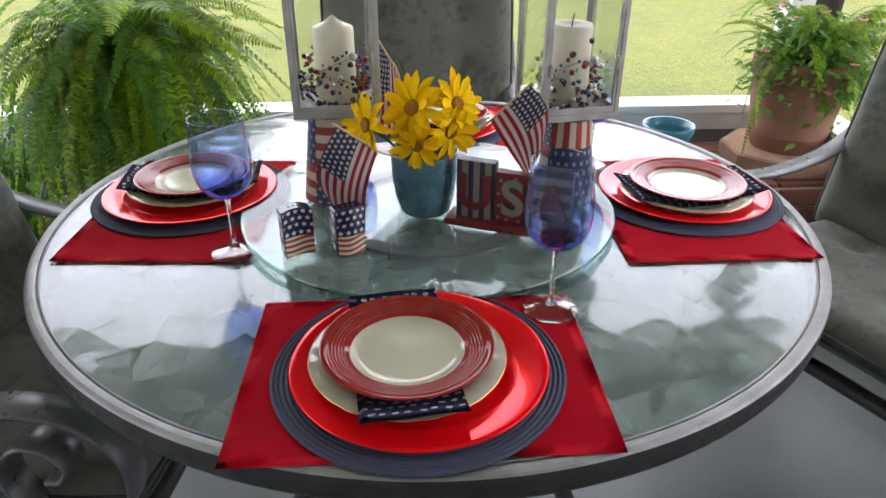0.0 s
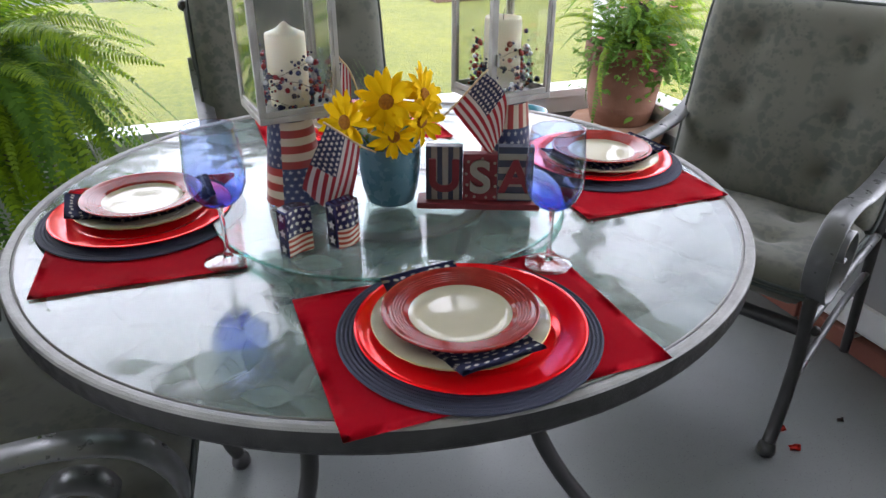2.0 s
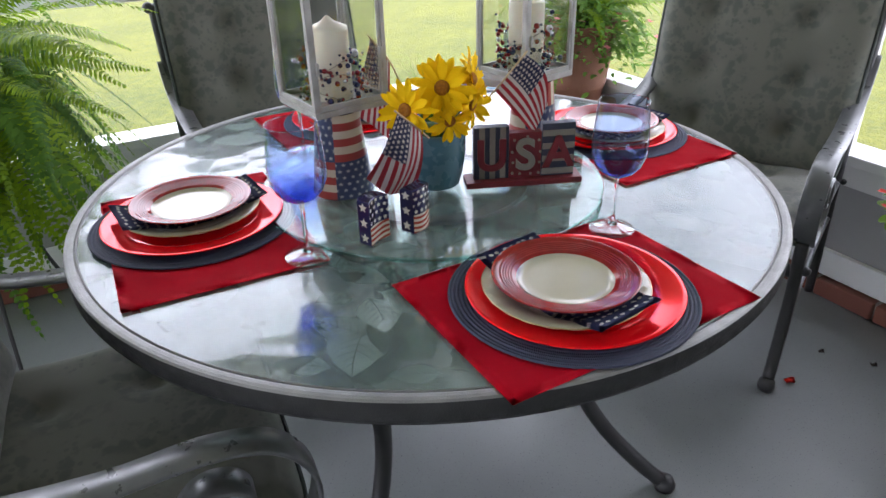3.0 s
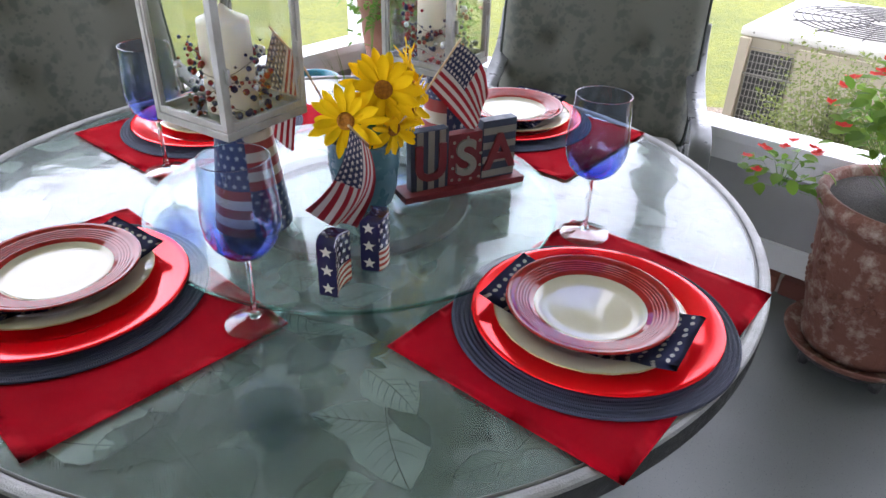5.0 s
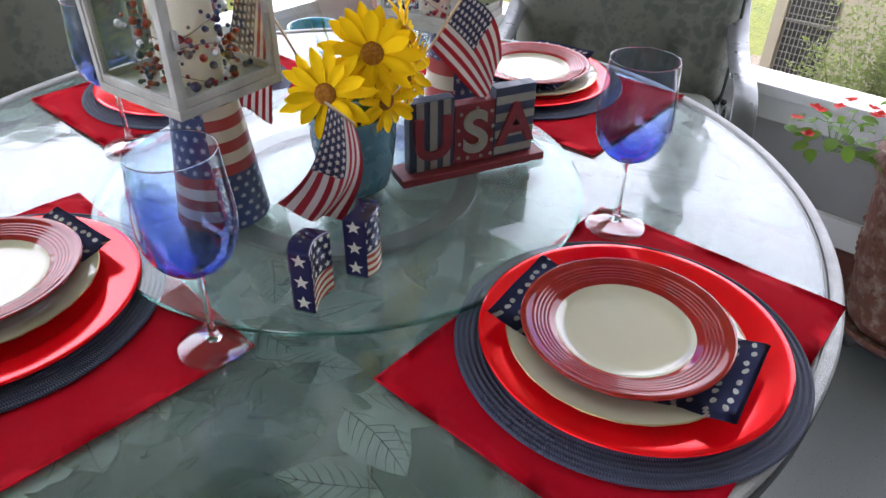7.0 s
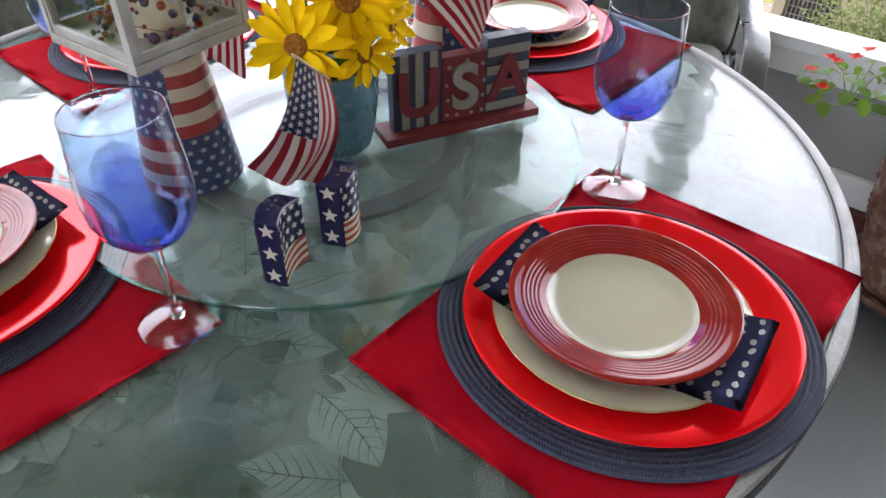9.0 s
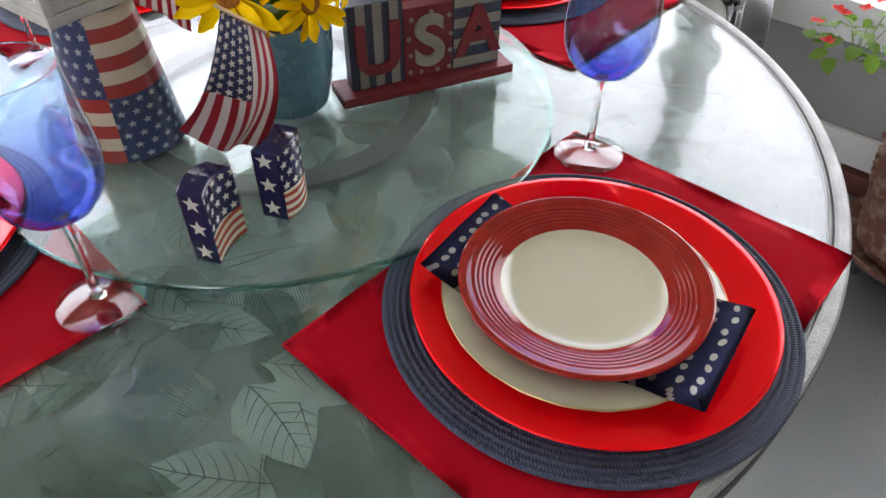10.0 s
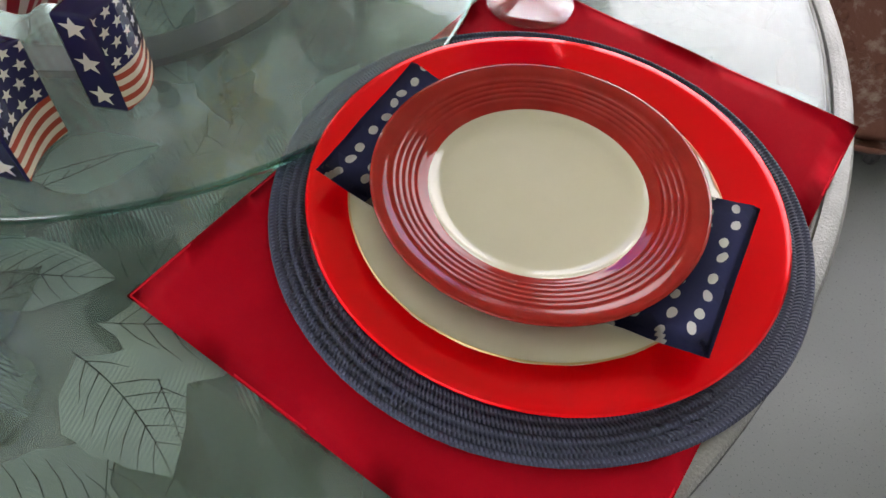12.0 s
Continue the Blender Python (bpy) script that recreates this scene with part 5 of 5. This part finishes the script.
def leaf_clump(name, m, label, category, count, spread, size, material, seed, flower=None, flowers=0, rise=0.1, group="", round_leaf=0.62, fall=0.0, bloom=0.016):
    """Many small pointed leaves on thin stalks around a centre, with a few blossoms."""
    rl = random.Random(seed)
    ob = thing(name, m, label, category, group)
    verts, faces, sv_, sf_ = [], [], [], []
    for k in range(count):
        a, e = rl.uniform(0, 2 * math.pi), rl.uniform(-0.35, 1.35)
        rr = spread * rl.uniform(0.35, 1.0)
        base = Vector((rr * math.cos(a) * math.cos(e), rr * math.sin(a) * math.cos(e), rise + rr * 0.8 * math.sin(e) - fall * rl.random() ** 2 * (rr / spread)))
        d = Vector((math.cos(a + rl.gauss(0, 0.7)), math.sin(a + rl.gauss(0, 0.7)), rl.uniform(-0.7, 0.5))).normalized()
        side = d.cross(Vector((rl.gauss(0, 0.3), rl.gauss(0, 0.3), 1))).normalized()
        up = side.cross(d)
        L = size * rl.uniform(0.6, 1.2)
        W = L * round_leaf
        b = len(verts)
        for t, w, lift in ((0, 0.0, 0), (0.10, 0.27, 0.02), (0.34, 0.46, 0.03), (0.64, 0.43, 0.02), (0.88, 0.22, -0.04), (1.0, 0.0, -0.10)):
            p = base + d * L * t + up * L * lift
            if w:
                verts.extend((tuple(p - side * W * w + up * L * 0.08), tuple(p), tuple(p + side * W * w + up * L * 0.08)))
            else:
                verts.append(tuple(p))
        faces.extend(((b, b + 2, b + 1), (b, b + 3, b + 2)))
        for r in range(3):
            i = b + 1 + 3 * r
            faces.extend(((i, i + 1, i + 4, i + 3), (i + 1, i + 2, i + 5, i + 4)))
        faces.extend(((b + 10, b + 11, b + 13), (b + 11, b + 12, b + 13)))
        if k % 3 == 0:
            q = len(sv_)
            root = Vector((base.x * 0.12, base.y * 0.12, 0))
            w = Vector((0.0012, 0.0012, 0))
            sv_.extend((tuple(root - w), tuple(root + w), tuple(base + w), tuple(base - w)))
            sf_.append((q, q + 1, q + 2, q + 3))
    raw("leaves", verts, faces, material, ob, "", True, "stuff")
    raw("stalk_tangle", sv_, sf_, fern_dark, ob, "", False, "stuff")
    for k in range(flowers):
        a, e = rl.uniform(0, 2 * math.pi), rl.uniform(0.0, 1.0)
        c = Vector((spread * 1.02 * math.cos(a) * math.cos(e), spread * 1.02 * math.sin(a) * math.cos(e), rise + spread * 0.85 * math.sin(e)))
        bm = bmesh.new()
        for q in range(6):
            aa = 2 * math.pi * q / 6
            o = Vector((math.cos(aa), math.sin(aa), rl.uniform(0.1, 0.6)))
            o2 = Vector((-math.sin(aa), math.cos(aa), 0))
            ps = [c, c + (o * 0.6 + o2 * 0.55) * bloom, c + o * bloom * 1.1, c + (o * 0.6 - o2 * 0.55) * bloom]
            bm.faces.new([bm.verts.new(p) for p in ps])
        part("blossom", bm, flower, ob, "small blossom", True)
    return ob


leaf_clump("bedding_plant", pose(-1.42, 2.35, 0.10), "leafy green bedding plant with pink blossoms beside the fern", "plant", 420, 0.34, 0.075, leaf_green, 21, pink, 8, 0.22)

# brick ledge, paver and terracotta pot in the corner
ledge = thing("brick_ledge", pose(1.03, 2.16, 0), "low red brick ledge in the porch corner", "ledge", kind="structure")
part("ledge_core", box((0.445, 0.47, 0.345), (0.2275, 0.24, 0.1725)), mortar, ledge)
paver_ob = thing("concrete_paver", pose(1.35, 2.385, 0.362, 0, 0, 22), "buff eight-sided paver under the clay pot", "paver")
pv = lathe([(0, 0), (0.205, 0), (0.212, 0.008), (0.212, 0.052), (0.205, 0.060), (0, 0.060)], 8)
part("paver_slab", pv, paver, paver_ob)
cp = thing("clay_pot", pose(1.36, 2.385, 0.4225), "round terracotta pot crowded with ferns and flowers", "pot")
part("clay_body", lathe([(0, 0), (0.118, 0), (0.122, 0.008), (0.133, 0.055), (0.136, 0.060), (0.134, 0.066), (0.139, 0.074), (0.137, 0.080), (0.150, 0.17), (0.154, 0.25), (0.164, 0.258), (0.167, 0.285), (0.165, 0.315), (0.157, 0.320), (0.148, 0.312), (0.145, 0.28), (0, 0.28)], 64), terracotta, cp, "", True)
part("soil", lathe([(0, 0.290), (0.08, 0.288), (0.146, 0.282)], 24), soil, cp, "", True)
trunk = thing("potted_tree", pose(1.39, 2.40, 0.705), "dark woody trunk rising from the clay pot", "tree")
part("trunk", tube([(0, 0, 0), (0.012, 0.0, 0.12), (0.028, 0.01, 0.30), (0.05, 0.02, 0.60), (0.04, 0.03, 0.9)], 0.044, n=12, side=(1, 0, 0), taper=lambda t: 1.15 - 0.5 * t), bark, trunk, "", True)
part("limb", tube([(0.022, 0.005, 0.20), (0.09, 0.0, 0.34), (0.16, 0.0, 0.50)], 0.014, n=8, side=(0, 1, 0), taper=lambda t: 1.1 - 0.6 * t), bark, trunk, "", True)
part("limb", tube([(0.03, 0.01, 0.40), (-0.06, 0.02, 0.60), (-0.11, 0.03, 0.85)], 0.012, n=8, side=(0, 1, 0), taper=lambda t: 1.1 - 0.6 * t), bark, trunk, "", True)
fern(1.37, 2.36, 0.735, 64, 0.40, "small bright fern spilling over the clay pot", 8, (0.30, 0.85), spray=7)
leaf_clump("trailing_plant", pose(1.35, 2.34, 0.70), "trailing leafy plant with pink blossoms in the clay pot", "plant", 900, 0.235, 0.032, leaf_green, 31, pink, 9, 0.05, fall=0.18)
leaf_clump("impatiens", pose(1.47, 2.30, 0.66), "pink-flowered trailing plant hanging over the clay pot", "plant", 560, 0.19, 0.036, leaf_green, 33, pink, 11, -0.01, fall=0.16)

bluepot = thing("blue_planter", pose(0.93, 2.42, 0), "tall turquoise glazed empty planter on the floor", "planter")
part("planter_body", lathe([(0, 0), (0.07, 0), (0.085, 0.05), (0.088, 0.30), (0.080, 0.44), (0.086, 0.455), (0.094, 0.485), (0.092, 0.497), (0.084, 0.495), (0.078, 0.46), (0.076, 0.35), (0, 0.35)], 48), teal_dark, bluepot, "", True)

# ornate pot with red begonias
BX, BY = 1.257, 0.513
saucer = thing("pot_saucer", pose(BX, BY, 0.0), "shallow clay saucer on a dark footed caddy", "saucer")
part("caddy", lathe([(0.11, 0.04), (0.155, 0.04), (0.155, 0.052), (0.11, 0.052), (0.11, 0.04)], 40), steel, saucer, "dark metal caddy ring")
for k in range(4):
    a = radians(45 + 90 * k)
    part("caddy_foot", lathe([(0, 0), (0.014, 0), (0.018, 0.02), (0.012, 0.041), (0, 0.041)], 12, at=(0.133 * math.cos(a), 0.133 * math.sin(a), 0)), steel, saucer)
part("dish", lathe([(0, 0.053), (0.15, 0.053), (0.178, 0.066), (0.190, 0.088), (0.186, 0.090), (0.172, 0.074), (0.148, 0.064), (0, 0.064)], 56), worn_clay, saucer, "", True)
bpot = thing("ornate_pot", pose(BX, BY, 0.0645), "large weathered clay pot with moulded fruit garlands", "pot")
bp = lathe([(0, 0), (0.135, 0), (0.140, 0.01), (0.150, 0.05), (0.143, 0.06), (0.152, 0.08), (0.165, 0.16), (0.180, 0.28), (0.190, 0.36), (0.186, 0.375), (0.192, 0.385), (0.204, 0.40), (0.215, 0.425), (0.217, 0.445), (0.208, 0.462), (0.194, 0.458), (0.185, 0.44), (0.18, 0.41), (0, 0.41)], 72)
part("pot_body", bp, worn_clay, bpot, "", True)
rb = random.Random(4)
fruit = bmesh.new()
for k in range(16):
    a0, zc = 2 * math.pi * k / 16, 0.22 + 0.05 * math.sin(k * 2.4)
    for q in range(13):
        a, z = a0 + rb.gauss(0, 0.075), zc + rb.gauss(0, 0.035)
        rr = 0.152 + (z - 0.08) * 0.135
        ball(fruit, (rr * math.cos(a), rr * math.sin(a), z), rb.uniform(0.007, 0.012), 7)
part("moulded_garland", fruit, worn_clay, bpot, "moulded fruit relief", True, "stuff")
part("soil", lathe([(0, 0.447), (0.10, 0.444), (0.1845, 0.438)], 32), soil, bpot, "", True)
leaf_clump("begonia", pose(BX, BY + 0.01, 0.50), "red-flowering begonia with glossy green leaves in the ornate pot", "plant", 430, 0.23, 0.046, begonia_green, 41, scarlet, 34, 0.20, round_leaf=0.8, bloom=0.020)
spray = leaf_clump("begonia", pose(BX - 0.10, BY + 0.29, 0.50), "begonia spray with red flowers leaning over the pot rim", "plant", 44, 0.11, 0.036, begonia_green, 43, scarlet, 9, 0.03, round_leaf=0.8, bloom=0.015)
part("stem", tube([(0.09, -0.20, -0.05), (0.05, -0.10, -0.01), (0, 0, 0.02)], 0.004, n=6, steps=4), leaf_green, spray, "", True)

# air conditioner outside, shrub between
ac = thing("air_conditioner", pose(2.60, 1.44, -0.302), "beige outdoor air conditioner with a wire guard", "air conditioner")
AW, AD, AH = 0.95, 0.95, 0.875
part("pad", box((AD + 0.08, AW + 0.08, 0.06), (AD / 2, -AW / 2, 0.03), 0.008), mortar, ac, "concrete pad")
part("cabinet", box((AD - 0.03, AW - 0.03, AH - 0.1), (AD / 2, -AW / 2, 0.06 + (AH - 0.1) / 2), 0.01), ac_beige, ac)
part("top_cover", box((AD, AW, 0.04), (AD / 2, -AW / 2, AH - 0.02), 0.012, 3), ac_top, ac, "pale enamel top cover")
part("coil", box((0.012, 0.185, AH - 0.20), (0.012, -0.155, 0.10 + (AH - 0.20) / 2)), ac_dark, ac, "dark coil behind the guard")
part("corner_trim", box((0.035, 0.045, AH - 0.11), (0.006, -0.030, 0.065 + (AH - 0.11) / 2), 0.004), ac_beige, ac)
part("side_panel", box((0.014, AW - 0.30, AH - 0.125), (0.004, -0.262 - (AW - 0.30) / 2, 0.068 + (AH - 0.125) / 2), 0.003), ac_beige, ac)
guard = bmesh.new()
for k in range(22):
    box((0.003, 0.185, 0.003), (0.001, -0.155, 0.12 + k * 0.032), bm=guard)
for k in range(11):
    box((0.003, 0.003, AH - 0.20), (-0.001, -0.066 - k * 0.0178, 0.10 + (AH - 0.20) / 2), bm=guard)
part("wire_guard", guard, ac_wire, ac, "pale wire guard")
part("clamp_bar", box((0.006, 0.235, 0.007), (-0.006, -0.16, AH - 0.20)), ac_wire, ac)
fan = bmesh.new()
for k in range(9):
    rr = 0.06 + 0.04 * k
    sweep([Vector((AD / 2 + rr * math.cos(2 * math.pi * q / 40), -AW / 2 + rr * math.sin(2 * math.pi * q / 40), AH + 0.012)) for q in range(41)], round_section(0.003, 5), (0, 0, 1), fan)
for k in range(12):
    a = 2 * math.pi * k / 12
    sweep([Vector((AD / 2 + 0.05 * math.cos(a), -AW / 2 + 0.05 * math.sin(a), AH + 0.008)), Vector((AD / 2 + 0.39 * math.cos(a), -AW / 2 + 0.39 * math.sin(a), AH + 0.004))], round_section(0.003, 5), (0, 0, 1), fan)
# Flat grey disc paints the shade under the guard; there is no recess.
part("fan_shade", lathe([(0, AH + 0.001), (0.40, AH + 0.001), (0.41, AH + 0.004), (0.425, AH + 0.004), (0.425, AH - 0.001)], 48, at=(AD / 2, -AW / 2, 0)), ac_wire, ac, "grey disc painting the shade in the fan opening")
part("fan_guard", fan, ac_dark, ac, "round wire fan guard", True, "stuff")
for k in range(6):
    screw = bmesh.new()
    bmesh.ops.create_cone(screw, cap_ends=True, segments=8, radius1=0.005, radius2=0.004, depth=0.004, matrix=pose(-0.001, -0.06 - k * 0.16, AH - 0.02, 0, 90))
    part("screw", screw, ac_wire, ac)

shrub = thing("shrub", pose(2.06, 0.84, -0.302), "pale green fine-leaved shrub between wall and air conditioner", "shrub")
rs = random.Random(51)
lvs, lfs = [], []
for k in range(95):
    a, lean_ = rs.uniform(0, 2 * math.pi), rs.uniform(0.05, 0.34)
    top_ = rs.uniform(0.62, 0.86) if k % 5 else rs.uniform(0.86, 1.0)
    pts = [(0.03 * math.cos(a), 0.03 * math.sin(a), 0), (lean_ * 0.35 * math.cos(a), lean_ * 0.35 * math.sin(a), top_ * 0.45), (lean_ * math.cos(a), lean_ * math.sin(a), top_)]
    part("branch", tube(pts, 0.0020, n=5, steps=3, taper=lambda t: 1.2 - t), bark, shrub, "", True)
    line = smooth_line(pts, 24)
    for p in line[15:]:
        for q in range(rs.randint(6, 10)):
            d_ = Vector((rs.gauss(0, 1), rs.gauss(0, 1), rs.uniform(-0.2, 0.9))).normalized()
            L = rs.uniform(0.012, 0.022)
            s_ = d_.cross(Vector((rs.gauss(0, 0.4), rs.gauss(0, 0.4), 1))).normalized() * L * 0.3
            b0 = p + d_ * 0.012 * rs.random() + Vector((rs.gauss(0, 0.022), rs.gauss(0, 0.022), rs.gauss(0, 0.014)))
            n0 = len(lvs)
            lvs.extend((tuple(b0), tuple(b0 + d_ * L * 0.5 + s_), tuple(b0 + d_ * L), tuple(b0 + d_ * L * 0.5 - s_)))
            lfs.append((n0, n0 + 1, n0 + 2, n0 + 3))
raw("leaf_mass", lvs, lfs, shrub_green, shrub, "", False, "stuff")

# fallen petals and specks on the floor
for k, (x, y, r_, m_, nm) in enumerate(((1.014, 1.000, 0.020, scarlet, "red fallen blossom on the porch floor"), (0.995, 0.932, 0.022, scarlet, "red fallen blossom on the porch floor"), (1.19, 0.97, 0.012, bark, "dark dry leaf scrap on the porch floor"), (1.26, 0.85, 0.014, bark, "dark dry leaf scrap on the porch floor"))):
    bm = bmesh.new()
    rp = random.Random(60 + k)
    c0 = bm.verts.new((0, 0, 0.004))
    ring = [bm.verts.new((r_ * rp.uniform(0.45, 1.15) * math.cos(2 * math.pi * q / 11), 0.7 * r_ * rp.uniform(0.45, 1.15) * math.sin(2 * math.pi * q / 11), rp.uniform(0.001, 0.007))) for q in range(11)]
    for a, b in zip(ring, ring[1:] + ring[:1]):
        bm.faces.new((c0, a, b))
    bmesh.ops.solidify(bm, geom=bm.faces[:], thickness=0.0008)
    ob = part("fallen_petal" if m_ is scarlet else "leaf_scrap", bm, m_, None, nm, True)
    ob.location = (x, y, 0)
    tagged(ob, nm, "petal" if m_ is scarlet else "leaf", "floor litter")

# ---- bricks ----
def brick_mesh(w, d, h):
    bm = box((w, d, h), (0, 0, 0), 0.003, 1)
    mesh = bpy.data.meshes.new("brick")
    bm.to_mesh(mesh)
    bm.free()
    mesh.materials.append(brick_mat.m)
    return mesh


def brick(mesh, parent, at, rz=0.0):
    ob = new("brick", mesh)
    ob.parent = parent
    ob.matrix_local = pose(*at, 0, 0, rz)


rr_ = random.Random(9)
course = brick_mesh(0.196, 0.07, 0.060)
part("mortar_bed", box((XW - X0, 0.055, 0.062), ((XW - X0) / 2, 0.008, 0.031)), mortar, wall_back)
part("mortar_bed", box((YW - Y0, 0.055, 0.062), ((YW - Y0) / 2, 0.008, 0.031)), mortar, wall_side)
for k in range(22):
    brick(course, wall_back, (0.11 + k * 0.207, -0.003 + rr_.uniform(-0.002, 0.002), 0.034))
for k in range(15):
    brick(course, wall_side, (0.12 + k * 0.207, -0.003 + rr_.uniform(-0.002, 0.002), 0.034))
unit, capb = brick_mesh(0.205, 0.02, 0.060), brick_mesh(0.215, 0.098, 0.018)
for row in range(5):
    for k in range(2):
        brick(unit, ledge, (0.115 + k * 0.215 + 0.012 * (row % 2), 0.003, 0.034 + row * 0.069))
        brick(unit, ledge, (0.003, 0.125 + k * 0.215, 0.034 + row * 0.069), 90)
for i in range(2):
    for j in range(4):
        brick(capb, ledge, (0.11 + i * 0.222, 0.055 + j * 0.108, 0.352))
